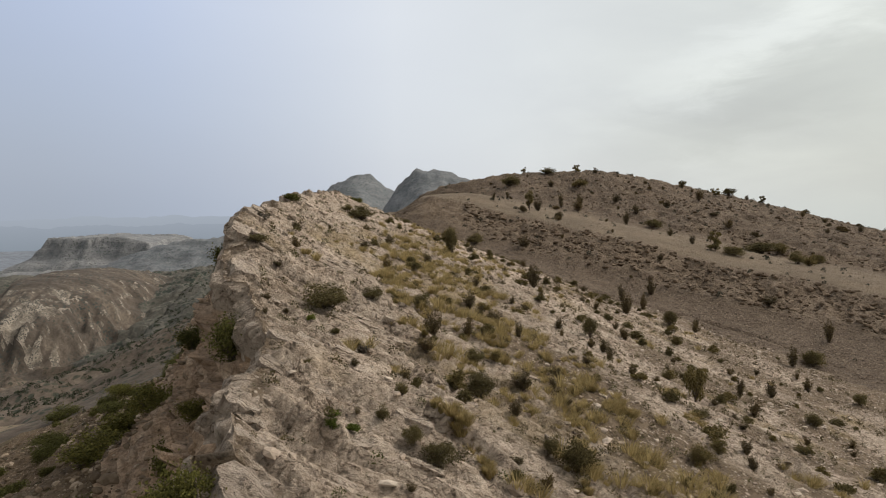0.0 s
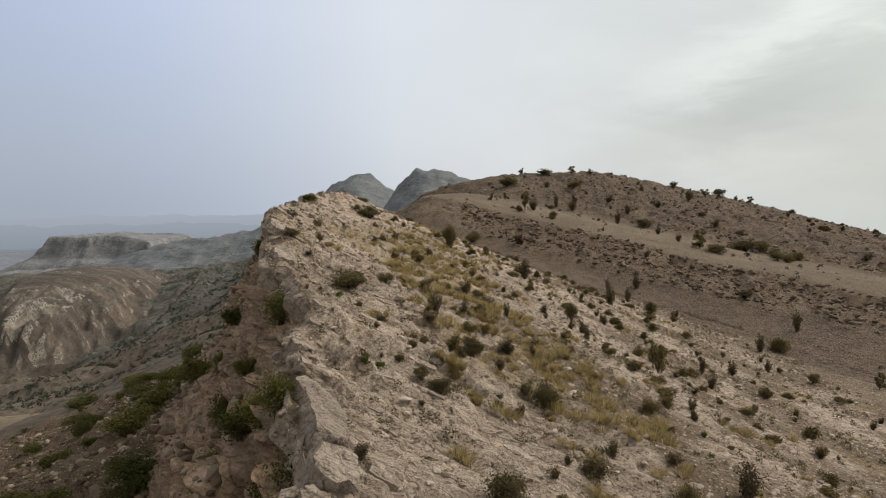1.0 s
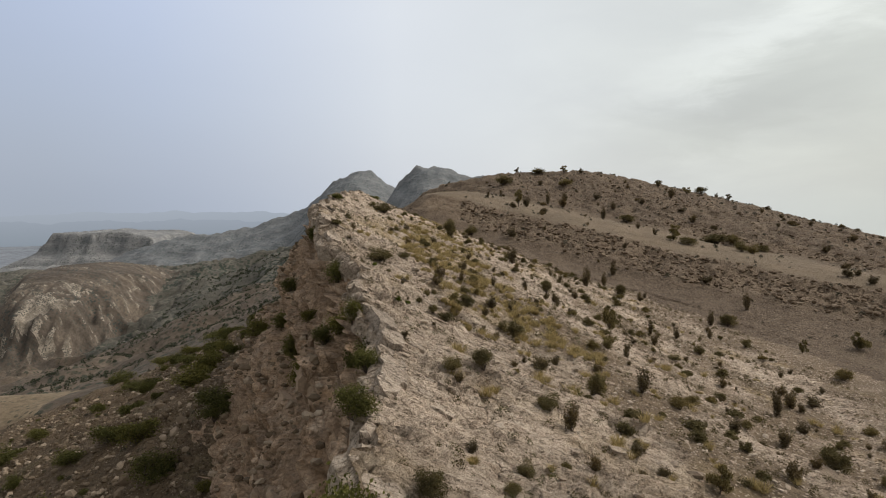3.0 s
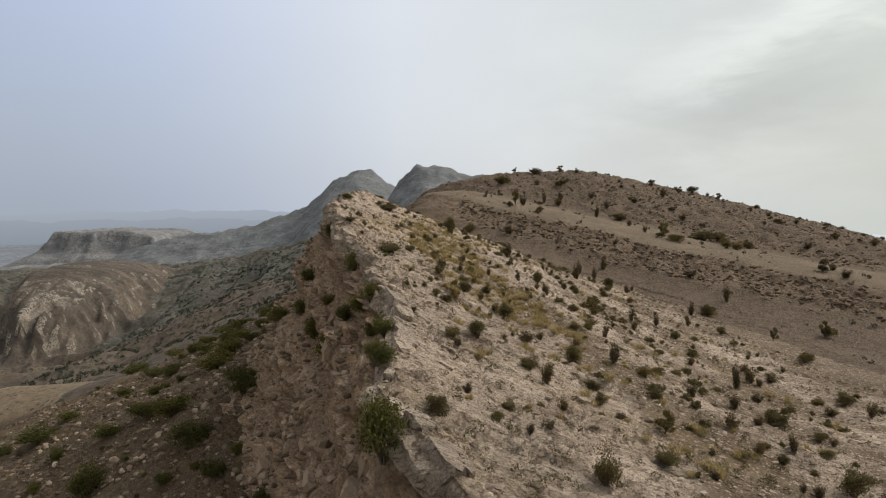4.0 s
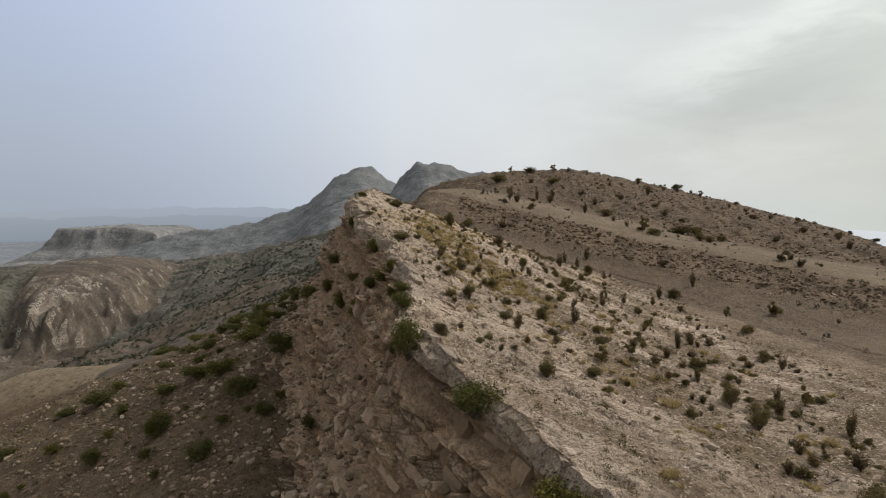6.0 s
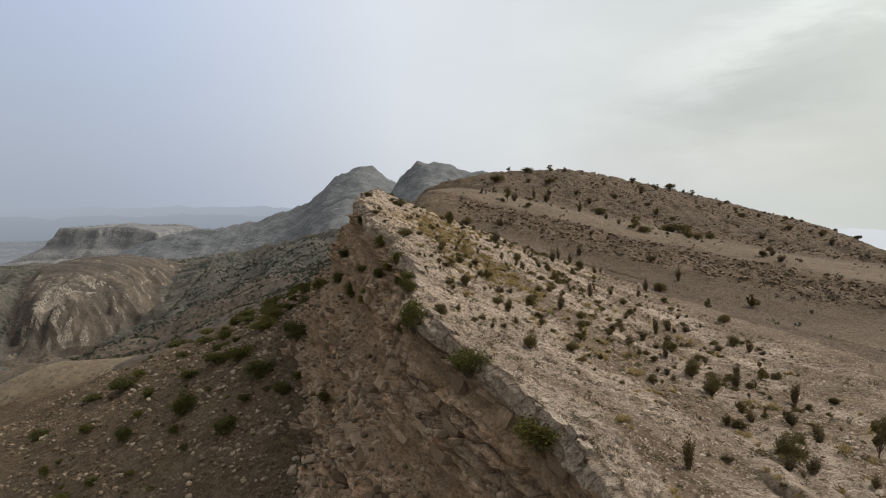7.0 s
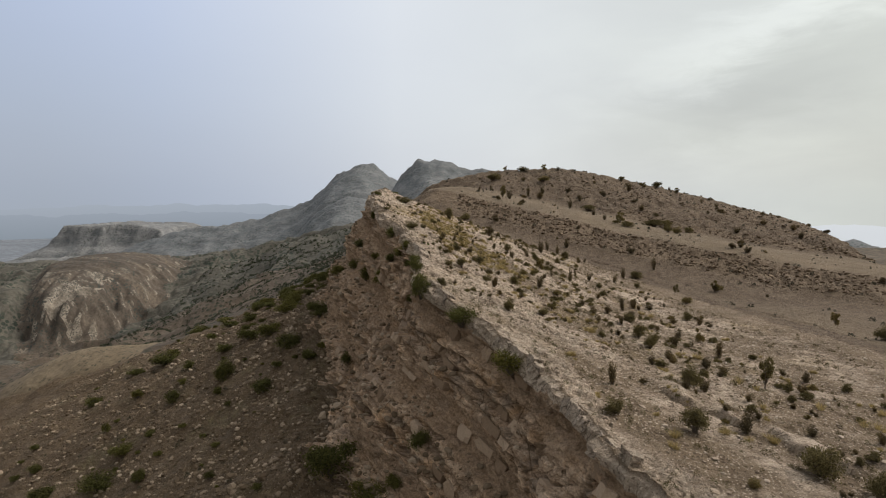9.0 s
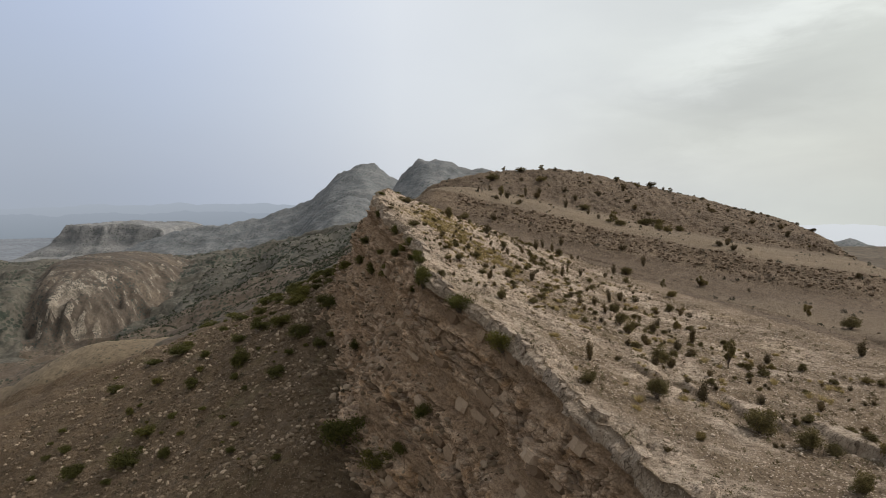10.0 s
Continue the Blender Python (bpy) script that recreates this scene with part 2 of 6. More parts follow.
def left_h(x, y):
    u = np.maximum(crest_x(np.clip(y, -90, 160)) - x, 0)
    k = curve(y, [-400, 0, 95, 195, 330, 460, 700, 900, 1200, 1600, 3000], [1, 1, 1.0, 1.07, 1.06, 1.06, 1.0, 0.70, 0.75, 1.35, 1.6])
    z = crest_z(np.clip(y, -90, 160)) * smooth(330, 120, y) - scarp_drop(u) * k
    z = z + 3.4 * np.exp(-((y - 13) / 7) ** 2 - ((u - 2.4) / 1.6) ** 2)
    far = smooth(30, 140, u)
    gul = ridged(x / 230 + 0.3 * vnoise(x / 60, y / 60, 61), y / 82 + 0.25 * vnoise(x / 90, y / 90, 64), 4, 62)
    z = z + (far * 5.0 + 9.0 * smooth(80, 220, u)) * (gul - 0.7) + far * 2.6 * fbm(x / 22, y / 22, 3, 63)
    z = z - 14 * np.exp(-((x + 420) / 80) ** 2 - ((y - 720) / 150) ** 2)
    z = z + 9 * np.exp(-((x + 130) / 24) ** 2 - ((y - 127) / 19) ** 2)
    return z


def land_h(x, y):
    """Height of the whole country."""
    x, y = np.broadcast_arrays(np.asarray(x, float), np.asarray(y, float))
    u = x - crest_x(np.clip(y, -90, 160))
    r = right_h(x, np.clip(y, -90, 420))
    r = r - 0.30 * np.maximum(y - 420, 0) - 0.35 * np.maximum(-90 - y, 0)
    z = np.where(u > 0, r, left_h(x, y))
    z = smax(z, peaks_h(x, y), 8)
    z = np.maximum(z, -62 - 0.42 * np.hypot(x - 600, y - 800) + 7 * ridged(x / 60, y / 60, 4, 67))
    plain = -238 + 4 * fbm(x / 300, y / 300, 3, 66)
    z = smax(z, badland_h(x, y), 6)
    z = smax(z, mesa_h(x, y), 8)
    return smax(z, plain, 20)


# ---- materials ----
def material(name):
    m = bpy.data.materials.new(name)
    m.use_nodes = True
    t = m.node_tree
    b = t.nodes["Principled BSDF"]
    b.inputs["Specular IOR Level"].default_value = 0.2
    return m, t, b


def tnode(t, kind, **props):
    n = t.nodes.new(kind)
    for k, v in props.items():
        n.inputs[k].default_value = v
    return n


def tramp(t, src, stops):
    n = t.nodes.new("ShaderNodeValToRGB")
    r = n.color_ramp
    r.elements[0].position, r.elements[0].color = stops[0][0], (*stops[0][1], 1)
    r.elements[1].position, r.elements[1].color = stops[-1][0], (*stops[-1][1], 1)
    for p, c in stops[1:-1]:
        e = r.elements.new(p)
        e.color = (*c, 1)
    t.links.new(src, n.inputs[0])
    return n.outputs[0]


def tmix(t, fac, a, b, mode="MIX"):
    n = t.nodes.new("ShaderNodeMix")
    n.data_type, n.blend_type = "RGBA", mode
    for key, v in (("Factor", fac), ("A", a), ("B", b)):
        s = n.inputs[key]
        if isinstance(v, (int, float)):
            s.default_value = v
        elif isinstance(v, tuple):
            s.default_value = (*v, 1)
        else:
            t.links.new(v, s)
    return n.outputs["Result"]


def tnoise(t, coord, scale, detail=5.0, rough=0.6, distort=0.0):
    n = tnode(t, "ShaderNodeTexNoise", Scale=scale, Detail=detail, Roughness=rough, Distortion=distort)
    t.links.new(coord, n.inputs["Vector"])
    return n.outputs[0]


def tvor(t, coord, scale, feature="F1", out="Distance", rand=1.0):
    n = tnode(t, "ShaderNodeTexVoronoi", Scale=scale, Randomness=rand)
    n.feature = feature
    t.links.new(coord, n.inputs["Vector"])
    return n.outputs[out]


def tattr(t, name):
    n = t.nodes.new("ShaderNodeAttribute")
    n.attribute_name = name
    return n.outputs["Fac"]


def tpos(t, scale=(1, 1, 1), rot=(0, 0, 0)):
    g = t.nodes.new("ShaderNodeNewGeometry")
    m = t.nodes.new("ShaderNodeMapping")
    m.inputs["Scale"].default_value = scale
    m.inputs["Rotation"].default_value = rot
    t.links.new(g.outputs["Position"], m.inputs[0])
    return m.outputs[0]


def tbump(t, b, height, strength, dist):
    n = tnode(t, "ShaderNodeBump", Strength=strength, Distance=dist)
    t.links.new(height, n.inputs["Height"])
    old = b.inputs["Normal"].links
    if old:
        t.links.new(old[0].from_socket, n.inputs["Normal"])
    t.links.new(n.outputs[0], b.inputs["Normal"])


def ground_material(name, stops_soil, stops_rock, stops_grass, scale=1.0, bump=0.08, grain=(1, 1, 1), cover=(0.38, 0.6), toned=False, bare=False):
    """Soil with gravel, bare rock and dry grass, mixed by the masks of the sheet."""
    m, t, b = material(name)
    p = tpos(t)
    big, mid, fine = tnoise(t, p, 0.09 / scale, 4, 0.55), tnoise(t, p, 0.8 / scale, 6, 0.65), tnoise(t, p, 7 / scale, 5, 0.7)
    soil = tramp(t, mid, stops_soil)
    peb = tvor(t, p, 5.5 / scale)
    pebc = tvor(t, p, 5.5 / scale, "F1", "Color")
    bw = t.nodes.new("ShaderNodeRGBToBW")
    t.links.new(pebc, bw.inputs[0])
    pale = tramp(t, bw.outputs[0], [(0.62, (0, 0, 0)), (0.7, (1, 1, 1))])
    near = tramp(t, peb, [(0.25, (1, 1, 1)), (0.42, (0, 0, 0))])
    pebmask = tmix(t, 1.0, pale, near, "MULTIPLY")
    soil = tmix(t, pebmask, soil, stops_rock[-1][1])
    p2 = tvor(t, p, 2.1 / scale)
    p2c = tvor(t, p, 2.1 / scale, "F1", "Color")
    bw2 = t.nodes.new("ShaderNodeRGBToBW")
    t.links.new(p2c, bw2.inputs[0])
    n2 = tramp(t, p2, [(0.20, (1, 1, 1)), (0.34, (0, 0, 0))])
    soil = tmix(t, tmix(t, 1.0, tramp(t, bw2.outputs[0], [(0.56, (0, 0, 0)), (0.66, (0.85, 0.85, 0.85))]), n2, "MULTIPLY"), soil, stops_rock[-2][1])
    soil = tmix(t, tmix(t, 1.0, tramp(t, bw2.outputs[0], [(0.30, (0.8, 0.8, 0.8)), (0.38, (0, 0, 0))]), n2, "MULTIPLY"), soil, tuple(c * 0.6 for c in stops_soil[0][1]))
    dk = tramp(t, bw.outputs[0], [(0.30, (1, 1, 1)), (0.36, (0, 0, 0))])
    soil = tmix(t, tmix(t, 1.0, dk, near, "MULTIPLY"), soil, tuple(c * 0.55 for c in stops_soil[0][1]))
    streak = tnoise(t, tpos(t, grain), 2.2 / scale, 9, 0.72, 0.5)
    rock = tramp(t, streak, stops_rock)
    # joints and pits, patchy, their shade painted in as a darker tone
    warp = t.nodes.new("ShaderNodeVectorMath")
    warp.operation = "MULTIPLY_ADD"
    wn = tnode(t, "ShaderNodeTexNoise", Scale=1.6 / scale, Detail=3.0)
    t.links.new(p, wn.inputs["Vector"])
    t.links.new(wn.outputs["Color"], warp.inputs[0])
    warp.inputs[1].default_value = (0.5, 0.5, 0.5)
    t.links.new(tpos(t, grain), warp.inputs[2])
    for sc, wide, dark in ((0.8, 0.038, 0.32), (3.0, 0.05, 0.6)):
        cr = tvor(t, warp.outputs[0], sc / scale, "DISTANCE_TO_EDGE")
        crack = tramp(t, cr, [(0.0, (dark, dark * 0.94, dark * 0.88)), (wide, (1, 1, 1))])
        patch = tramp(t, tnoise(t, p, 0.5 * sc / scale, 4, 0.6), [(0.41, (0.0, 0.0, 0.0)), (0.55, (1, 1, 1))])
        rock = tmix(t, patch, rock, tmix(t, 1.0, rock, crack, "MULTIPLY"))
    pit = tramp(t, tnoise(t, tpos(t, grain), 9 / scale, 3, 0.6), [(0.34, (0.38, 0.35, 0.32)), (0.42, (1, 1, 1))])
    rock = tmix(t, 0.9, rock, pit, "MULTIPLY")
    if toned:
        rock = tmix(t, 1.0, rock, tramp(t, tattr(t, "tone"), [(0.15, (0.80, 0.79, 0.77)), (0.5, (1.0, 1.0, 1.0)), (0.85, (1.12, 1.11, 1.10))]), "MULTIPLY")
    if bare:
        inf = t.nodes.new("ShaderNodeObjectInfo")
        col = tmix(t, 1.0, rock, tramp(t, inf.outputs["Random"], [(0.0, (0.80, 0.79, 0.78)), (1.0, (1.12, 1.11, 1.10))]), "MULTIPLY")
    else:
        col = tmix(t, tattr(t, "rock"), soil, rock)
    grass = tramp(t, fine, stops_grass)
    gm = t.nodes.new("ShaderNodeMath")
    gm.operation = "MULTIPLY"
    t.links.new(tattr(t, "grass"), gm.inputs[0])
    t.links.new(tramp(t, mid, [(cover[0], (0, 0, 0)), (cover[1], (1, 1, 1))]), gm.inputs[1])
    col = tmix(t, gm.outputs[0], col, grass)
    col = tmix(t, 0.55, col, tramp(t, big, [(0.3, (0.72, 0.70, 0.68)), (0.7, (1.12, 1.1, 1.08))]), "MULTIPLY")
    col = tmix(t, 0.55, col, tramp(t, fine, [(0.25, (0.6, 0.58, 0.56)), (0.75, (1.25, 1.25, 1.25))]), "MULTIPLY")
    t.links.new(col, b.inputs["Base Color"])
    b.inputs["Roughness"].default_value = 0.95
    tbump(t, b, n2, 0.8, bump * 2.2)
    tbump(t, b, near, 0.8, bump * 1.2)
    tbump(t, b, mid, 0.8, bump * 3.5)
    tbump(t, b, streak, 0.9, bump * 3.0)
    tbump(t, b, fine, 1.0, bump * 1.3)
    return m


MAT_RIDGE = ground_material(
    "limestone_dip_slope",
    [(0.3, (0.145, 0.108, 0.072)), (0.7, (0.255, 0.195, 0.137))],
    [(0.28, (0.205, 0.158, 0.117)), (0.40, (0.445, 0.362, 0.286)), (0.54, (0.565, 0.473, 0.382)), (0.72, (0.67, 0.578, 0.480))],
    [(0.3, (0.22, 0.165, 0.075)), (0.7, (0.40, 0.305, 0.145))], 1.0, 0.085, (0.3, 1.4, 0.5), (0.34, 0.5), True)
MAT_SLAB = ground_material(
    "bare_limestone", [(0.3, (0.105, 0.078, 0.053)), (0.7, (0.195, 0.150, 0.108))],
    [(0.28, (0.20, 0.160, 0.125)), (0.40, (0.38, 0.318, 0.26)), (0.54, (0.49, 0.42, 0.348)), (0.72, (0.60, 0.527, 0.445))],
    [(0.3, (0.2, 0.15, 0.07)), (0.7, (0.3, 0.25, 0.12))], 1.0, 0.06, (0.3, 1.4, 0.5), bare=True)
MAT_HILL = ground_material(
    "stony_hill_soil",
    [(0.3, (0.118, 0.089, 0.064)), (0.7, (0.192, 0.147, 0.107))],
    [(0.30, (0.128, 0.095, 0.066)), (0.5, (0.218, 0.167, 0.120)), (0.75, (0.335, 0.268, 0.202))],
    [(0.3, (0.205, 0.160, 0.110)), (0.7, (0.285, 0.23, 0.166))], 1.6, 0.12, (1, 1, 1), (0.2, 0.4))


def scarp_material():
    """Layered red-brown and grey rock, with orange-brown earth in its soft seams."""
    m, t, b = material("layered_scarp_rock")
    p = tpos(t)
    lay = tnoise(t, tpos(t, (0.6, 0.16, 1.3), (0, 0.42, 0)), 1.6, 6, 0.66, 0.8)
    rock = tramp(t, lay, [(0.28, (0.22, 0.150, 0.100)), (0.43, (0.39, 0.282, 0.198)), (0.56, (0.49, 0.372, 0.272)), (0.72, (0.58, 0.475, 0.372))])
    st = tnoise(t, p, 0.35, 5, 0.6)
    rock = tmix(t, tramp(t, st, [(0.5, (0, 0, 0)), (0.66, (0.75, 0.75, 0.75))]), rock, (0.39, 0.25, 0.14))
    grey = tnoise(t, p, 0.6, 5, 0.62)
    rock = tmix(t, tramp(t, grey, [(0.52, (0, 0, 0)), (0.66, (0.7, 0.7, 0.7))]), rock, (0.27, 0.222, 0.178))
    mid = tnoise(t, p, 1.7, 6, 0.65)
    for sc, wide, dark in ((0.5, 0.03, 0.45), (1.5, 0.035, 0.6)):
        cr = tvor(t, tpos(t, (0.8, 0.45, 1.5), (0, 0.42, 0)), sc, "DISTANCE_TO_EDGE")
        crack = tramp(t, cr, [(0.0, (dark, dark * 0.92, dark * 0.85)), (wide, (1, 1, 1))])
        patch = tramp(t, tnoise(t, p, 0.6 * sc, 4, 0.6), [(0.4, (0, 0, 0)), (0.54, (1, 1, 1))])
        rock = tmix(t, patch, rock, tmix(t, 1.0, rock, crack, "MULTIPLY"))
    soil = tramp(t, mid, [(0.3, (0.23, 0.160, 0.108)), (0.7, (0.39, 0.284, 0.196))])
    rock = tmix(t, 1.0, rock, tramp(t, tattr(t, "tone"), [(0.08, (0.38, 0.36, 0.34)), (0.3, (0.80, 0.78, 0.76)), (0.55, (1.05, 1.05, 1.05)), (0.85, (1.55, 1.54, 1.53))]), "MULTIPLY")
    col = tmix(t, tattr(t, "rock"), soil, rock)
    fine = tnoise(t, p, 5, 6, 0.72)
    col = tmix(t, 0.85, col, tramp(t, fine, [(0.28, (0.45, 0.43, 0.41)), (0.72, (1.52, 1.50, 1.46))]), "MULTIPLY")
    t.links.new(col, b.inputs["Base Color"])
    b.inputs["Roughness"].default_value = 0.93
    tbump(t, b, lay, 1.0, 0.35)
    tbump(t, b, mid, 1.0, 0.25)
    tbump(t, b, fine, 1.0, 0.10)
    return m


MAT_SCARP = scarp_material()
MAT_TALUS = ground_material(
    "talus_soil",
    [(0.3, (0.098, 0.070, 0.043)), (0.7, (0.186, 0.136, 0.088))],
    [(0.30, (0.10, 0.076, 0.053)), (0.5, (0.18, 0.139, 0.100)), (0.75, (0.33, 0.27, 0.207))],
    [(0.3, (0.11, 0.105, 0.05)), (0.7, (0.20, 0.18, 0.10))])


def far_material(name, stops, scale, layer=0.0, bushes=0.0, bush=(0.05, 0.06, 0.04), stretch=None, turn=(0, 0, 0), grain=0.8):
    m, t, b = material(name)
    p = tpos(t, stretch or (1, 1, 1 + layer * 6), turn)
    n = tnoise(t, p, 1 / scale, 8, 0.65)
    col = tramp(t, n, stops)
    if bushes:
        d = tvor(t, tpos(t), 1 / (scale * 0.16))
        mask = tramp(t, d, [(bushes * 0.8, (1, 1, 1)), (bushes * 1.15, (0, 0, 0))])
        big = tramp(t, tnoise(t, tpos(t), 0.5 / scale, 4, 0.6), [(0.38, (0, 0, 0)), (0.6, (1, 1, 1))])
        col = tmix(t, tmix(t, 1.0, mask, big, "MULTIPLY"), col, bush)
    fine = tnoise(t, tpos(t), 7 / scale, 5, 0.7)
    col = tmix(t, grain, col, tramp(t, fine, [(0.3, (0.62, 0.62, 0.62)), (0.7, (1.36, 1.36, 1.36))]), "MULTIPLY")
    t.links.new(col, b.inputs["Base Color"])
    b.inputs["Roughness"].default_value = 1.0
    tbump(t, b, n, 0.8, scale * 0.12)
    tbump(t, b, fine, 0.8, scale * 0.03)
    return m


MAT_SLOPE = far_material("scrubby_valley_slope", [(0.3, (0.082, 0.064, 0.048)), (0.7, (0.150, 0.120, 0.093))], 24, 0, 0.42, (0.045, 0.050, 0.036))
MAT_BADLAND = far_material("fluted_badland_clay", [(0.32, (0.068, 0.058, 0.048)), (0.5, (0.104, 0.086, 0.070)), (0.66, (0.165, 0.136, 0.108))], 26, 0.0, 0.36, (0.058, 0.066, 0.060), (0.25, 1.3, 0.5), (0.5, 0.35, 0.5))
MAT_PALE = far_material("pale_badland_rock", [(0.35, (0.095, 0.083, 0.070)), (0.47, (0.19, 0.163, 0.132)), (0.6, (0.32, 0.280, 0.230))], 12, 0.0, 0.46, (0.070, 0.070, 0.062))
# scrub-green slope, its colour dulled towards grey to stand for haze
MAT_FARSLOPE = far_material("haze_dulled_green_slope", [(0.3, (0.084, 0.080, 0.068)), (0.7, (0.150, 0.136, 0.112))], 34, 0, 0.50, (0.044, 0.055, 0.044))
MAT_TAN = far_material("bare_tan_clay", [(0.3, (0.15, 0.115, 0.075)), (0.7, (0.24, 0.19, 0.13))], 12, 0, 0.28, (0.09, 0.08, 0.055))
# mesa, peaks and plain: pale blue-grey haze mixed into the base colours
MAT_MESA = far_material("haze_tinted_mesa_rock", [(0.32, (0.150, 0.158, 0.165)), (0.5, (0.205, 0.208, 0.212)), (0.66, (0.28, 0.277, 0.272))], 40, 0.25, 0.34, (0.125, 0.135, 0.125), grain=0.45)
MAT_PEAK = far_material("haze_tinted_peak_rock", [(0.35, (0.135, 0.146, 0.154)), (0.5, (0.172, 0.182, 0.190)), (0.66, (0.212, 0.218, 0.222))], 40, 0.3, 0.35, (0.115, 0.129, 0.128), grain=0.45)
MAT_PLAIN = far_material("haze_tinted_plain", [(0.3, (0.155, 0.175, 0.205)), (0.7, (0.225, 0.245, 0.275))], 200)


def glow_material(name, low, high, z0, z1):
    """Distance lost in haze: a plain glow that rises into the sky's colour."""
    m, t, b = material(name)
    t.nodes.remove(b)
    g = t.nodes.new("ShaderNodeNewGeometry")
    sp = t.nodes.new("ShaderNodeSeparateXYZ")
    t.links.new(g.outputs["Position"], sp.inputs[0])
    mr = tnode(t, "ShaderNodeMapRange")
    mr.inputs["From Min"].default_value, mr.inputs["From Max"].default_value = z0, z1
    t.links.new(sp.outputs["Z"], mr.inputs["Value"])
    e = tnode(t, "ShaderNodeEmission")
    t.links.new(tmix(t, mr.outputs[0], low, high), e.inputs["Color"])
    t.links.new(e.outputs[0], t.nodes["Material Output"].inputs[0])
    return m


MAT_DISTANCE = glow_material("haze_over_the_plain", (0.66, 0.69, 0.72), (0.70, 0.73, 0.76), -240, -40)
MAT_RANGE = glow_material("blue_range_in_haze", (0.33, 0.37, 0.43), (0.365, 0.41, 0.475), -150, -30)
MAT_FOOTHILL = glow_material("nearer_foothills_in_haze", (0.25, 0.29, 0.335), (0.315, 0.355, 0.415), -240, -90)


# ---- sheets of ground ----
def sheet(name, X, Y, Z, mats, face_mat=None, masks=None, label="", category="", faceted=None):
    rows, cols = X.shape
    me = bpy.data.meshes.new(name)
    co = np.stack([X, Y, Z], -1).reshape(-1, 3)
    i = np.arange(rows * cols).reshape(rows, cols)
    q = np.stack([i[:-1, :-1], i[:-1, 1:], i[1:, 1:], i[1:, :-1]], -1).reshape(-1, 4)
    me.vertices.add(len(co))
    me.vertices.foreach_set("co", co.ravel().astype(np.float32))
    me.loops.add(q.size)
    me.loops.foreach_set("vertex_index", q.ravel().astype(np.int32))
    me.polygons.add(len(q))
    me.polygons.foreach_set("loop_start", (np.arange(len(q)) * 4).astype(np.int32))
    me.polygons.foreach_set("use_smooth", np.ones(len(q), bool))
    if faceted is not None:
        me.polygons.foreach_set("use_smooth", ~faceted[:-1, :-1].ravel())
    for m in mats:
        me.materials.append(m)
    if face_mat is not None:
        me.polygons.foreach_set("material_index", face_mat[:-1, :-1].ravel().astype(np.int32))
    for key, val in (masks or {}).items():
        at = me.attributes.new(key, "FLOAT", "POINT")
        at.data.foreach_set("value", np.clip(val, 0, 1).ravel().astype(np.float32))
    me.update(calc_edges=True)
    me.validate()
    ob = new(name, me)
    return tagged(ob, label, category, kind="structure")


def steps(*spans):
    """A rising list of numbers from spans of (start, end, step)."""
    out = [np.arange(a, b, s) for a, b, s in spans]
    return np.concatenate(out + [[spans[-1][1]]])


RIDGE_Y0, RIDGE_Y1 = -66.0, 122.0


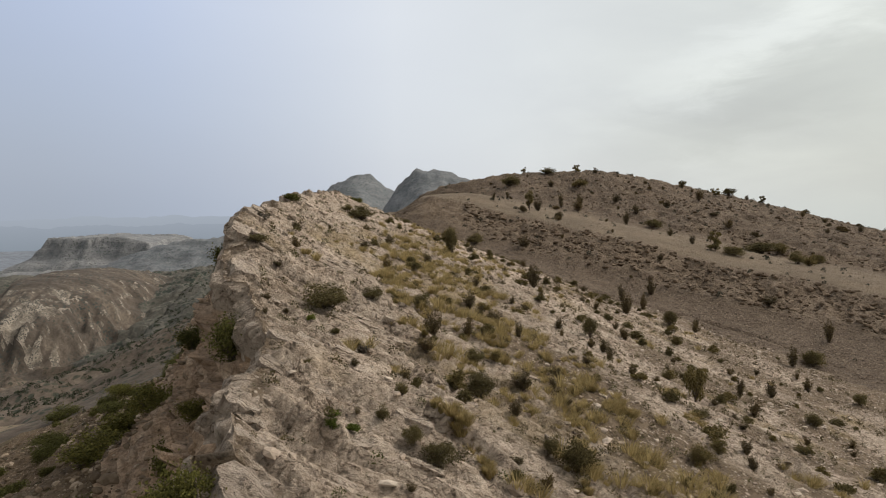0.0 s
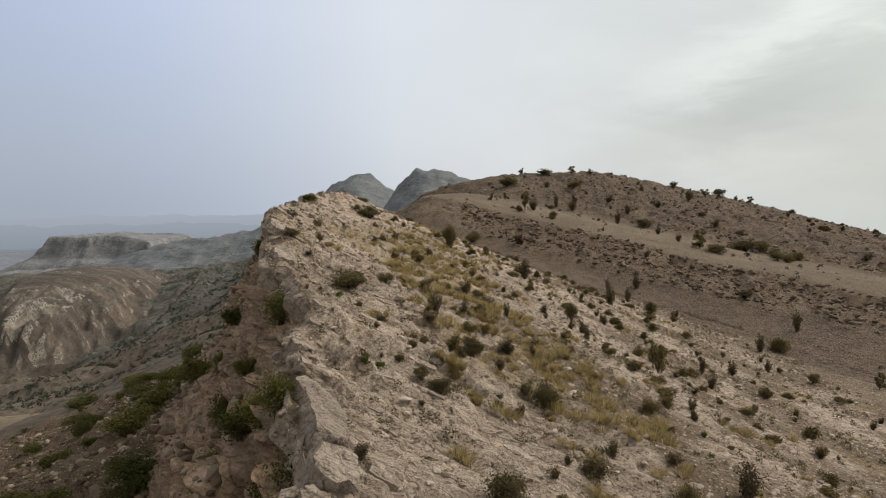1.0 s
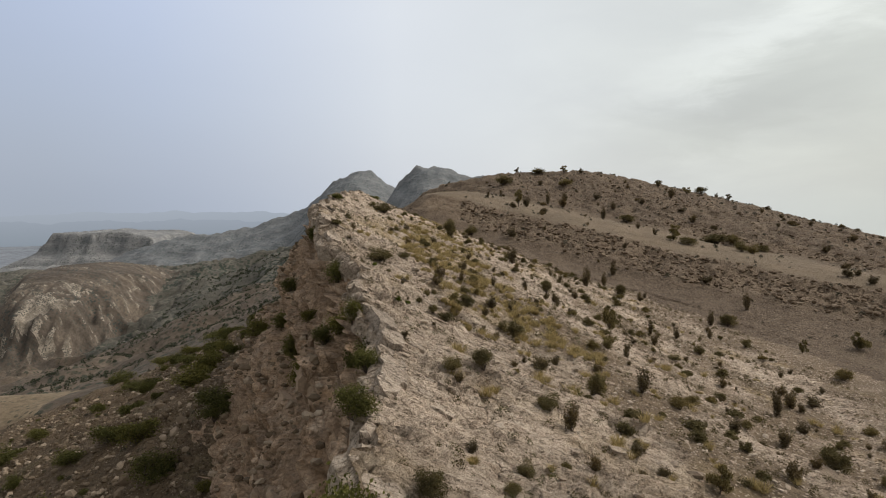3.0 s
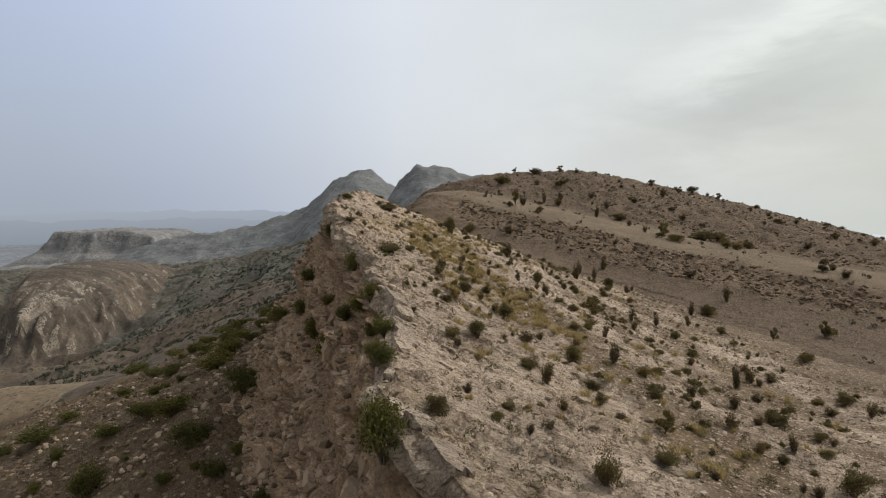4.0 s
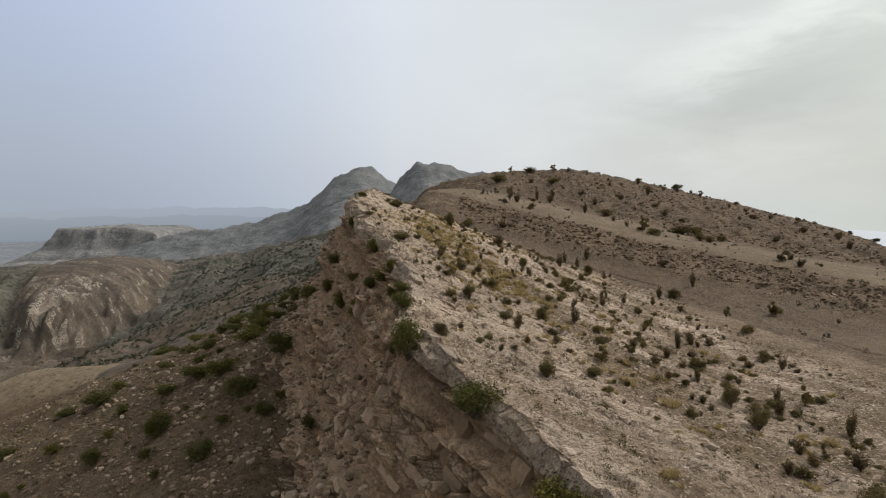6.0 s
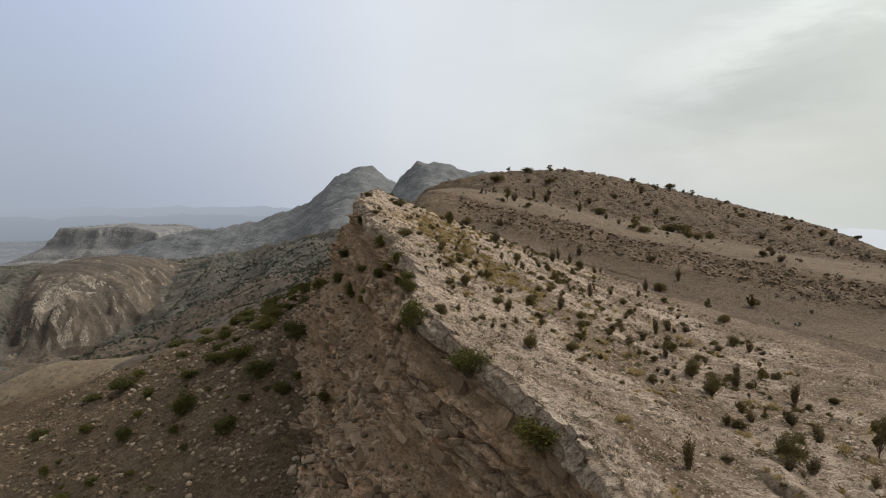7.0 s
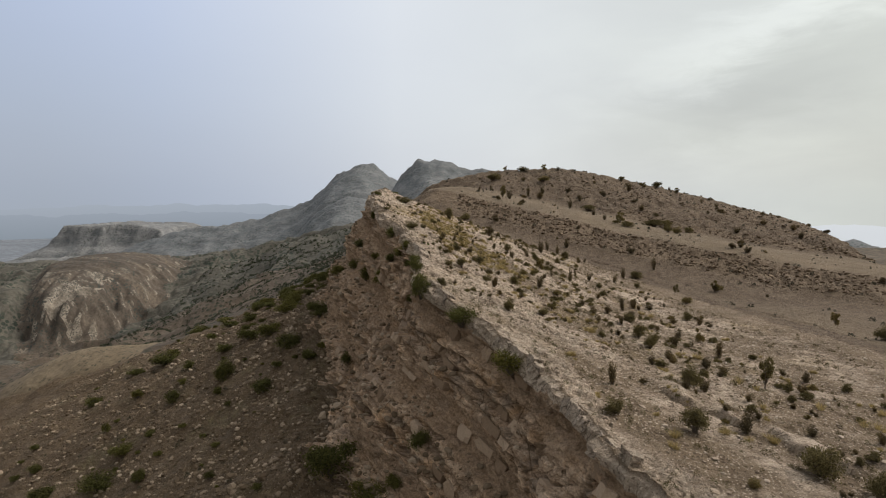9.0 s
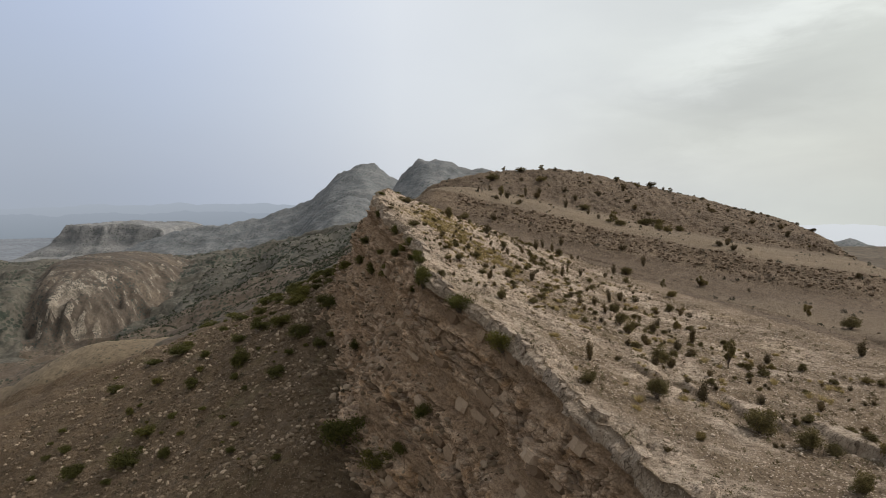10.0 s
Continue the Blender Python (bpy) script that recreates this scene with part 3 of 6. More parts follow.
def ridge_sheet():
    """Crest with its scarp, talus and dip slope, swept along the crest line."""
    ys = steps((RIDGE_Y0, -45, 0.5), (-45, -25, 0.24), (-25, 8, 0.15), (8, 30, 0.12), (30, 45, 0.2), (45, 85, 0.28), (85, RIDGE_Y1, 0.6))
    # stations down the scarp, even along its face
    fu = np.linspace(0, 150, 8000)
    fd = scarp_drop(fu)
    arc = np.concatenate([[0], np.cumsum(np.hypot(np.diff(fu), np.diff(fd)))])
    sl = steps((0.2, 26, 0.2), (26, 60, 0.36), (60, 90, 0.8), (90, arc[-1], 2.0))
    ul = np.interp(sl, arc, fu)
    ur = steps((0, 14, 0.13), (14, 36, 0.25), (36, 62, 0.4), (62, 76, 0.6))
    us = np.concatenate([-ul[::-1], ur])
    ss = np.concatenate([-sl[::-1], ur])
    U, Y = np.meshgrid(us, ys)
    S = np.meshgrid(ss, ys)[0]
    left = U < 0
    width = np.clip((foot_x(Y) + 9 - crest_x(Y)) / 76.0, 0.22, 1.0)
    U = np.where(left, U, U * width)
    # crest line set back and notched, block by block
    bl, be = blocks(ys / 2.6, ys * 0 + 0.5, 3, 0.9)
    b2, _ = blocks(ys / 0.9, ys * 0 + 0.5, 4, 0.9)
    notch = ((bl - 0.42) * 1.3 + (b2 - 0.5) * 0.5) * (0.4 + 0.7 * smooth(20, 40, ys))
    back = (blocks(ys / 3.4, ys * 0 + 0.5, 8, 0.9)[0] - 0.5) * 1.3 + 0.3 * vnoise(ys / 1.3, 0 * ys, 9)
    X = crest_x(Y) + U
    zr = right_h(X, Y)
    zl = left_h(X, Y)
    Z = np.where(left, zl, zr)
    X = X + back[:, None] * np.exp(-np.abs(S) / 3.0)
    Z = Z + notch[:, None] * 0.6 * np.where(left, np.exp(S / 2.5), np.exp(-S / 2.0))
    fade_y = smooth(RIDGE_Y1, RIDGE_Y1 - 14, Y) * smooth(RIDGE_Y0, RIDGE_Y0 + 8, Y)
    # -- scarp face: caprock, hard ribs and soft seams along the crest, joints across
    face = smooth(0, -0.5, S) * smooth(-33, -25, S)
    s2 = -S + 1.0 * vnoise(Y / 13, S / 12, 12) + 0.3 * vnoise(Y / 3.5, S / 4, 13) - 0.03 * Y
    rib = curve(s2, [-3, 0, 1.7, 2.3, 4.4, 5.6, 8, 9.2, 12.2, 13.2, 15.6, 17, 19.6, 21, 24, 27, 40],
                [0.4, 0.5, 0.6, -0.8, -0.6, 0.5, 0.7, -0.7, -0.8, 0.6, 0.9, -0.5, -0.5, 0.6, 0.6, 0, 0])
    hard = smooth(-0.95, -0.1, rib + 0.7 * fbm(Y / 4, S / 3, 2, 17)) * (1 - 0.35 * smooth(4, 16, Y))
    bv, bd = blocks(Y / 2.3 + 0.25 * vnoise(Y / 3, S / 3, 14), s2 / 1.15, 15, 0.7)
    bv2, bd2 = blocks(Y / 0.95 + 0.2 * vnoise(Y, S, 10), s2 / 0.5, 16, 0.8)
    hard = np.maximum(hard, 0.25)
    beds = s2 / 1.7 + 0.12 * vnoise(Y / 4, S / 3, 7)
    thin = s2 / 0.55 + 0.15 * vnoise(Y / 2, S / 2, 5)
    step_out = 1.5 * (hash2(np.floor(beds).astype(int), 0 * np.floor(Y).astype(int), 31) - 0.5) + 0.8 * (0.5 - beds % 1.0)
    step_out = step_out + 0.5 * (hash2(np.floor(thin).astype(int), np.floor(Y / 5 + 0.4 * vnoise(Y / 5, S, 34)).astype(int), 32) - 0.5) + 0.16 * (0.5 - thin % 1.0)
    out = 0.75 * rib + hard * (step_out + 1.05 * (bv - 0.5) + 0.55 * (bv2 - 0.5) - 0.55 * smooth(0.13, 0.0, bd) - 0.24 * smooth(0.12, 0.0, bd2))
    # earthy seams, cut by runnels that go straight down
    run = 0.55 * ridged(Y / 2.1 + 0.2 * vnoise(Y / 3, S / 3, 35), S / 16, 3, 19) + 0.22 * fbm(Y / 0.8, S / 1.1, 4, 36)
    out = out + (1 - hard) * (0.85 * run + 0.45 * (bv2 - 0.5) + 0.45 * step_out)
    out = out + 0.16 * fbm(Y / 0.9, S / 0.7, 3, 6)
    bed = hash2(np.floor(thin).astype(int), 0 * np.floor(Y).astype(int), 11)
    cap = smooth(-1.9 - 0.8 * vnoise(Y / 4, 0 * Y, 1), -1.2, S)
    cb, ce = blocks(Y / 2.7, 0 * Y + 0.5, 2, 0.8)
    out = out * (1 - cap) + cap * (0.45 + 1.2 * (cb - 0.5) + 0.45 * (bv2 - 0.5) - 0.6 * smooth(0.07, 0.0, ce))
    # crevice shade for the tone mask: painted dark lines along beds and joints
    seam_shade = np.maximum.reduce([smooth(0.14, 0.04, beds % 1.0) * 0.75, smooth(0.2, 0.05, thin % 1.0) * 0.45, smooth(0.12, 0.02, bd), 0.7 * smooth(0.10, 0.02, bd2)])
    butt = vnoise(Y / 6.5 + 0.25 * vnoise(Y / 8, S / 8, 20), S / 22, 18)
    out = out + 1.8 * butt * smooth(-1.5, -6, S)
    X = X - face * out * 0.86
    Z = Z + face * out * 0.28
    # -- talus
    tal = smooth(-20, -28, S)
    Z = Z + tal * (0.9 * fbm(X / 7, Y / 9, 3, 21) + 0.2 * fbm(X / 0.9, Y / 0.9, 3, 22) + 1.1 * vnoise(X / 22, Y / 14, 23))
    # -- dip slope: slabs whose edges run down the slope
    dip = smooth(0, 0.7, S)
    strip = np.exp(-((U - 20.3) / 4.2) ** 2) * smooth(48, 32, Y) * smooth(-14, -2, Y)
    lower = smooth(foot_x(Y) - 2, foot_x(Y) - 12, X)
    rocky = 0.95 - 1.15 * strip + 0.55 * fbm(U / 8, Y / 8, 3, 25) - 0.50 * smooth(22, 33, U) - 0.65 * smooth(-4, -18, Y) * smooth(2, 7, U)
    rocky = smooth(0.3, 0.7, rocky) * dip * (0.15 + 0.85 * lower)
    yy = Y + 0.10 * U + 0.55 * vnoise(U / 4, Y / 2.2, 27) + 0.2 * vnoise(U / 1.2, Y / 0.8, 24)
    saw = 1.0 - (yy / 1.25) % 1.0
    saw2 = 1.0 - (yy / 0.43 + 0.7 * vnoise(U / 1.5, Y / 3, 41)) % 1.0
    step = smooth(-0.7, 0.1, fbm(U / 3.5, Y / 3, 3, 38))
    sv, se = blocks(U / 2.6 + 0.3 * vnoise(U, Y, 30), yy / 0.75, 28, 0.95)
    sv2, se2 = blocks(U / 0.8, yy / 0.3, 29, 0.95)
    slab = (0.42 * (saw - 0.5) + 0.26 * (saw2 - 0.5)) * step + 0.24 * (sv - 0.5) + 0.15 * (sv2 - 0.5) - 0.22 * smooth(0.10, 0, se) - 0.09 * smooth(0.12, 0, se2)
    big_v, big_e = blocks(U / 8, yy / 2.5, 33, 0.95)
    slab = slab + 0.38 * (big_v - 0.5) - 0.34 * smooth(0.05, 0, big_e)
    rough = 0.5 + 0.6 * smooth(-0.3, 0.5, fbm(U / 6, Y / 6, 2, 26))
    Z = Z + rocky * slab * rough + dip * (1 - rocky) * 0.07 * fbm(X / 0.7, Y / 0.7, 3, 35) + dip * 0.28 * fbm(X / 6, Y / 6, 3, 36)
    X = X + rocky * 0.3 * slab * rough
    # a ledge across the foot of the slope
    line = -21.2 - 1.03 * (X - 21.5) + 1.2 * vnoise(X / 3, 0 * X, 48) + 0.4 * vnoise(X / 0.9, 0 * X, 49)
    ledge = smooth(17, 21, X) * smooth(50, 40, X) * (0.15 + 0.85 * smooth(-0.25, 0.2, vnoise(X / 2.6, 0 * X, 50)))
    Z = Z + ledge * (0.8 * smooth(line - 0.15, line + 0.25, Y) * smooth(line + 7, line + 2, Y) - 0.5 * np.exp(-((Y - line + 0.4) / 0.5) ** 2))
    rocky = np.maximum(rocky, ledge * smooth(line - 0.4, line, Y) * smooth(line + 5, line + 3, Y))
    straw = fbm(U / 9, Y / 10, 3, 39) + 0.75 * np.exp(-((U - 15) / 6) ** 2 - ((Y - 52) / 30) ** 2) + 0.2 * strip - 0.35
    grass = 0.55 * dip * smooth(0.0, 0.5, straw) * lower * smooth(-30, -5, Y) * (0.35 + 0.65 * smooth(18, 34, Y))
    # edges sink below the other sheets
    sink = np.maximum(smooth(foot_x(Y) + 5, foot_x(Y) + 9, X), np.maximum(smooth(-138, -149, U), 1 - fade_y))
    Z = Z - 3.2 * sink
    fm = np.zeros(U.shape, int)
    wob = 1.8 * vnoise(Y / 3, S / 3, 44) + 0.7 * vnoise(Y / 0.8, S / 0.8, 45)
    fm[(S < 0) & (S + wob > -24)] = 1
    fm[(S < 0) & (S + wob <= -24)] = 2
    fm[(S < 0) & (S + 0.35 * wob > -1.5)] = 0
    gone = X - foot_x(Y) + 2.2 * vnoise(X / 6, Y / 6, 43) + 1.4 * vnoise(X / 1.3, Y / 1.3, 42)
    fm[(S > 0) & (gone > 0)] = 3
    rockmask = np.where(left, np.where(fm == 0, 1.0, np.where(fm == 1, hard, tal * smooth(0.2, 0.9, fbm(X / 5, Y / 5, 3, 46)) * 0.6)), rocky)
    grass = np.where(left, np.where(fm == 2, tal * smooth(0.1, 0.8, fbm(X / 8, Y / 8, 3, 47)) * 0.4, 0.0), np.where(fm == 3, 0, grass))
    return sheet("ground_ridge", X, Y, Z, [MAT_RIDGE, MAT_SCARP, MAT_TALUS, MAT_HILL], fm, {"rock": rockmask, "grass": grass, "tone": np.where(left, (0.28 * bv + 0.27 * bv2 + 0.45 * bed) * (1 - 0.75 * seam_shade), 0.4 * sv + 0.3 * sv2 + 0.3 * big_v)},
                 "pale limestone ridge with a brown layered scarp", "ridge", (fm == 1) | (left & (S > -2.6)) | (np.abs(S) < 0.3))


def hill_detail(x, y):
    dx, dy = x - 20, y - 130
    w, v = 0.78 * dx - 0.62 * dy, 0.62 * dx + 0.78 * dy
    v = v + 2.5 * vnoise(w / 14, v / 30, 71) + 0.8 * vnoise(w / 4, v / 8, 72)
    band = smooth(-15, -9, v) * smooth(3, 0, v)
    up = smooth(34, 46, v)
    terr = smooth(0, 4, v) * smooth(42, 30, v) * (0.62 + 0.38 * smooth(-0.35, 0.3, vnoise(w / 9, v / 5, 73) + 0.5 * vnoise(w / 2.5, v / 2, 74)))
    band = band + 0.8 * smooth(38, 42, v) * smooth(50, 46, v) * smooth(10, 40, w) + 0.6 * smooth(62, 65, v) * smooth(72, 69, v) * smooth(-0.2, 0.3, vnoise(w / 15, v / 20, 75))
    return w, v, band, up, terr


def hill_sheet():
    xs, ys = steps((-30, 20, 1.0), (20, 130, 0.75), (130, 250, 1.5)), steps((-66, 50, 1.2), (50, 170, 0.75), (170, 262, 1.1))
    X, Y = np.meshgrid(xs, ys)
    Z = land_h(X, Y)
    w, v, band, up, terr = hill_detail(X, Y)
    bv, be = blocks(w / 2.4, v / 1.5, 81, 0.95)
    bv2, be2 = blocks(w / 1.1, v / 1.0, 87, 0.95)
    Z = Z + band * (1.1 * (bv - 0.5) + 0.5 * (bv2 - 0.5)) + up * (0.6 * fbm(X / 3, Y / 3, 3, 82) + 0.8 * (blocks(w / 4, v / 2.5, 83)[0] - 0.5))
    Z = Z + 0.10 * fbm(X / 2, Y / 2, 3, 84) + 0.5 * vnoise(X / 18, Y / 18, 85)
    # a low stony rise beside the gully
    Z = Z + 3.0 * np.exp(-((X - 78) / 17) ** 2 - ((Y + 6) / 15) ** 2)
    inside = smooth(foot_x(Y) + 6, foot_x(Y) + 1, X) * smooth(RIDGE_Y1, RIDGE_Y1 - 10, Y)
    edge = np.maximum.reduce([smooth(-26, -30, X), smooth(242, 250, X), smooth(-60, -66, Y), smooth(256, 262, Y)])
    U = X - crest_x(np.clip(Y, -90, 160))
    Z = Z - 4.0 * inside - 2.5 * edge + 0.1 - 12 * smooth(0, -8, U) * smooth(122, 112, Y)
    rise = np.exp(-((X - 78) / 19) ** 2 - ((Y + 6) / 17) ** 2)
    rock = np.clip(band * 0.9 + up * smooth(0.0, 0.7, fbm(X / 8, Y / 8, 3, 86)) * 0.9 + rise * smooth(-0.2, 0.5, fbm(X / 5, Y / 5, 3, 88)), 0, 1)
    return sheet("ground_hill", X, Y, Z, [MAT_HILL], None, {"rock": rock, "grass": np.clip(terr * 0.9 + 0.35 * smooth(-24, -40, v) * (1 - rise), 0, 1)},
                 "dark stony hillside with a pale terrace", "hillside")


def country_sheet():
    def grow(a, b, s0, k):
        out, x, s = [], a, s0
        while x < b:
            out.append(x)
            x += s
            s *= k
        return out + [b]
    xr = grow(-30, 4950, 4.0, 1.022)
    xl = [-60 - d for d in grow(4, 4890, 3.5, 1.0135)][::-1]
    xs = np.array(xl + [-60, -52, -44, -37] + xr)
    yf = grow(30, 4950, 4.0, 1.0125)
    yb = [26 - d for d in grow(0, 3000, 5.0, 1.06)][::-1]
    ys = np.array(yb + yf)
    X, Y = np.meshgrid(xs, ys)
    Z = land_h(X, Y)
    U = X - crest_x(np.clip(Y, -90, 160))
    m1 = smooth(-142, -132, U) * smooth(foot_x(np.clip(Y, -90, 125)) + 6, foot_x(np.clip(Y, -90, 125)), X) * smooth(RIDGE_Y0 + 2, RIDGE_Y0 + 9, Y) * smooth(RIDGE_Y1 - 5, RIDGE_Y1 - 14, Y)
    m2 = smooth(-28, -22, X) * smooth(248, 238, X) * smooth(-64, -56, Y) * smooth(260, 250, Y) * smooth(-20, -8, U)
    Z = Z - 9.0 * np.maximum(m1, m2)
    fm = zones(X, Y, Z)
    Z = Z - 16.0 * smooth(0.3, 1.0, lump_mask(X, Y))
    return sheet("ground", X, Y, Z, ZONE_MATS, fm, None,
                 "scrubby brown slopes, clay badlands, mesa and hazy plain", "ground")


LUMPS = ((-730, -360, 580, 1130, 3.2), (-1290, -560, 1620, 2120, 7.0), (-520, 330, 880, 1290, 6.5), (-1000, 120, 1290, 1760, 8.0))


def lump_mask(x, y):
    """How far inside one of the finely cut stretches of far country a place lies."""
    m = np.zeros(np.shape(x))
    for x0, x1, y0, y1, st in LUMPS:
        k = 6 * st
        m = np.maximum(m, smooth(x0, x0 + k, x) * smooth(x1, x1 - k, x) * smooth(y0, y0 + k, y) * smooth(y1, y1 - k, y))
    return m


def far_sheet(name, span, mats, pick, label, category):
    x0, x1, y0, y1, st = span
    X, Y = np.meshgrid(np.arange(x0, x1 + st, st), np.arange(y0, y1 + st, st))
    Z = land_h(X, Y)
    k = 5 * st
    edge = np.maximum.reduce([smooth(x0 + k, x0, X), smooth(x1 - k, x1, X), smooth(y0 + k, y0, Y), smooth(y1 - k, y1, Y)])
    fine = (0.35 * fbm(X / (6 * st), Y / (6 * st), 3, 58) + 0.25 * ridged(X / (3 * st), Y / (3 * st), 2, 59)) * st * (0.2 if category == "mesa" else 1.0)
    return sheet(name, X, Y, Z + fine - 2.2 * st * edge + 0.3, mats, pick(X, Y, Z), None, label, category)


def zones(X, Y, Z):
    fm = np.zeros(X.shape, int)
    pk, bd, ms = peaks_h(X, Y), badland_h(X, Y), mesa_h(X, Y)
    fm[(Y + 90 * vnoise(X / 80, Y / 80, 94) > 640) & (X < 60)] = 8
    fm[(bd > Z - 5) & (Y < 1300)] = 1
    fm[(bd > Z - 5) & (Y < 1300) & (fbm(X / 28, Y / 28, 3, 98) + 1.35 * np.exp(-((X + 478) / 24) ** 2 - ((Y - 690) / 50) ** 2) + 0.4 * vnoise(X / 9, Y / 9, 90) > 0.78)] = 6
    ex, ey = (X + 522) / 130, (Y - 860) / 240
    rad, ang = np.hypot(ex, ey), np.arctan2(ey, ex)
    streak = ridged(ang * 8 + 0.25 * fbm(X / 30, Y / 30, 2, 40), rad * 3.0, 3, 41) + 0.5 * vnoise(X / 14, Y / 14, 92) + 0.25 * vnoise(X / 5, Y / 5, 93)
    fm[(bd > Z - 5) & (Y < 1300) & (rad > 0.55) & (streak > 1.42)] = 6
    fm[(bd > Z - 8) & (Y < 1300) & (X + 556 + 0.55 * (Y - 725) + 9 * vnoise(X / 30, Y / 30, 44) < 0)] = 8
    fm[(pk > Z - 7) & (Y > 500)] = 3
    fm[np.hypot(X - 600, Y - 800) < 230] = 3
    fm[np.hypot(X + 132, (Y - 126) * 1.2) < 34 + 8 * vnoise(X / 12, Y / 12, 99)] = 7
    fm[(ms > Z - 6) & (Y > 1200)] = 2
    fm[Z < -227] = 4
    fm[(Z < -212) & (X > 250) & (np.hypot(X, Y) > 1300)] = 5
    return fm


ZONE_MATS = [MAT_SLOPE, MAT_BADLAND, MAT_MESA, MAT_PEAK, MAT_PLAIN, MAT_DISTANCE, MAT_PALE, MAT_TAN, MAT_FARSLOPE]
ridge = ridge_sheet()
hill = hill_sheet()
country = country_sheet()
far_sheet("ground_badland", LUMPS[0], ZONE_MATS, zones, "fluted grey-brown clay badland across the gorge", "badland")
far_sheet("ground_mesa", LUMPS[1], ZONE_MATS, zones, "flat-topped mesa with cliffs, greyed by painted haze", "mesa")
far_sheet("ground_peak", LUMPS[2], ZONE_MATS, zones, "rocky peak on the range, greyed by painted haze", "mountain")
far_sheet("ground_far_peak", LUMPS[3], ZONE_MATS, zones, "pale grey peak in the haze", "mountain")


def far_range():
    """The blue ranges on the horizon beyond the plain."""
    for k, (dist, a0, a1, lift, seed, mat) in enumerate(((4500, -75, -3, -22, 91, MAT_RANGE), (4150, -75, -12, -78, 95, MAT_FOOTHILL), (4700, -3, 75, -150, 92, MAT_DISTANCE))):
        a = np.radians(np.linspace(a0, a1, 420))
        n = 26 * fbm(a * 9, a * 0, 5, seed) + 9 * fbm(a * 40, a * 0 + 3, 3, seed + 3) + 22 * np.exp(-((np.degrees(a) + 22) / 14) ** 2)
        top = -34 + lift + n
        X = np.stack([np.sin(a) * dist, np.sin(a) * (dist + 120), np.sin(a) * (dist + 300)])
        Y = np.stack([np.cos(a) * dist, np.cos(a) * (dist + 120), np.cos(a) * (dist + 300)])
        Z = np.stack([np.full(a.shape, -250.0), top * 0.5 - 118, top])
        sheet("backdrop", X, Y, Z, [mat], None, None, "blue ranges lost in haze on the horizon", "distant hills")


far_range()


# ---- finding the surface ----
bpy.context.view_layer.update()
SHEETS = (ridge, hill, country)


def ground_at(x, y, top=150.0):
    best, nrm = None, None
    for ob in SHEETS:
        hit, loc, no, _ = ob.ray_cast((x, y, top), (0, 0, -1))
        if hit and (best is None or loc.z > best):
            best, nrm = loc.z, no
    return best, nrm


def ridge_at(x, y, top=150.0):
    hit, loc, no, _ = ridge.ray_cast((x, y, top), (0, 0, -1))
    return (loc.z, no) if hit else (None, None)


# ---- plant materials ----
def leaf_material(name, dark, light, trans=0.25, rough=0.75):
    m, t, b = material(name)
    geo = t.nodes.new("ShaderNodeNewGeometry")
    inf = t.nodes.new("ShaderNodeObjectInfo")
    col = tramp(t, geo.outputs["Random Per Island"], [(0.0, dark), (1.0, light)])
    tint = tramp(t, inf.outputs["Random"], [(0.0, (0.72, 0.72, 0.70)), (0.5, (1.0, 1.0, 0.95)), (1.0, (1.3, 1.18, 0.95))])
    col = tmix(t, 0.85, col, tint, "MULTIPLY")
    t.links.new(col, b.inputs["Base Color"])
    b.inputs["Roughness"].default_value = rough
    tr = t.nodes.new("ShaderNodeBsdfTranslucent")
    t.links.new(col, tr.inputs["Color"])
    mx = t.nodes.new("ShaderNodeMixShader")
    mx.inputs[0].default_value = trans
    t.links.new(b.outputs[0], mx.inputs[1])
    t.links.new(tr.outputs[0], mx.inputs[2])
    t.links.new(mx.outputs[0], t.nodes["Material Output"].inputs[0])
    return m


MAT_OLIVE = leaf_material("olive_brown_leaves", (0.066, 0.057, 0.026), (0.230, 0.190, 0.092), 0.4, 0.9)
MAT_DRAB = leaf_material("drab_twiggy_leaves", (0.056, 0.044, 0.025), (0.180, 0.142, 0.080), 0.35, 0.9)
MAT_GREEN = leaf_material("dark_green_leaves", (0.046, 0.048, 0.014), (0.165, 0.160, 0.050), 0.35, 0.9)
MAT_LIME = leaf_material("fresh_green_leaves", (0.055, 0.075, 0.012), (0.16, 0.19, 0.035))
MAT_HERB = leaf_material("olive_green_herbs", (0.060, 0.062, 0.020), (0.185, 0.18, 0.07), 0.35)
MAT_STRAW = leaf_material("dry_straw_grass", (0.28, 0.215, 0.10), (0.57, 0.455, 0.225), 0.5, 0.9)
MAT_SCRUB = leaf_material("dry_cushion_scrub", (0.070, 0.058, 0.031), (0.21, 0.170, 0.090), 0.3, 0.9)
MAT_TWIG = leaf_material("grey_dead_twigs", (0.07, 0.058, 0.046), (0.17, 0.145, 0.12), 0.0)
MAT_FARLEAF = leaf_material("far_scrub_leaves", (0.038, 0.040, 0.030), (0.095, 0.092, 0.070))
MAT_VALLEYLEAF = leaf_material("valley_scrub_leaves", (0.028, 0.035, 0.022), (0.072, 0.080, 0.050))


def bark_material():
    m, t, b = material("grey_brown_bark")
    n = tnoise(t, tpos(t, (1, 1, 0.3)), 14, 5, 0.65)
    t.links.new(tramp(t, n, [(0.3, (0.055, 0.042, 0.032)), (0.7, (0.15, 0.12, 0.095))]), b.inputs["Base Color"])
    b.inputs["Roughness"].default_value = 0.9
    tbump(t, b, n, 0.6, 0.02)
    return m


MAT_BARK = bark_material()


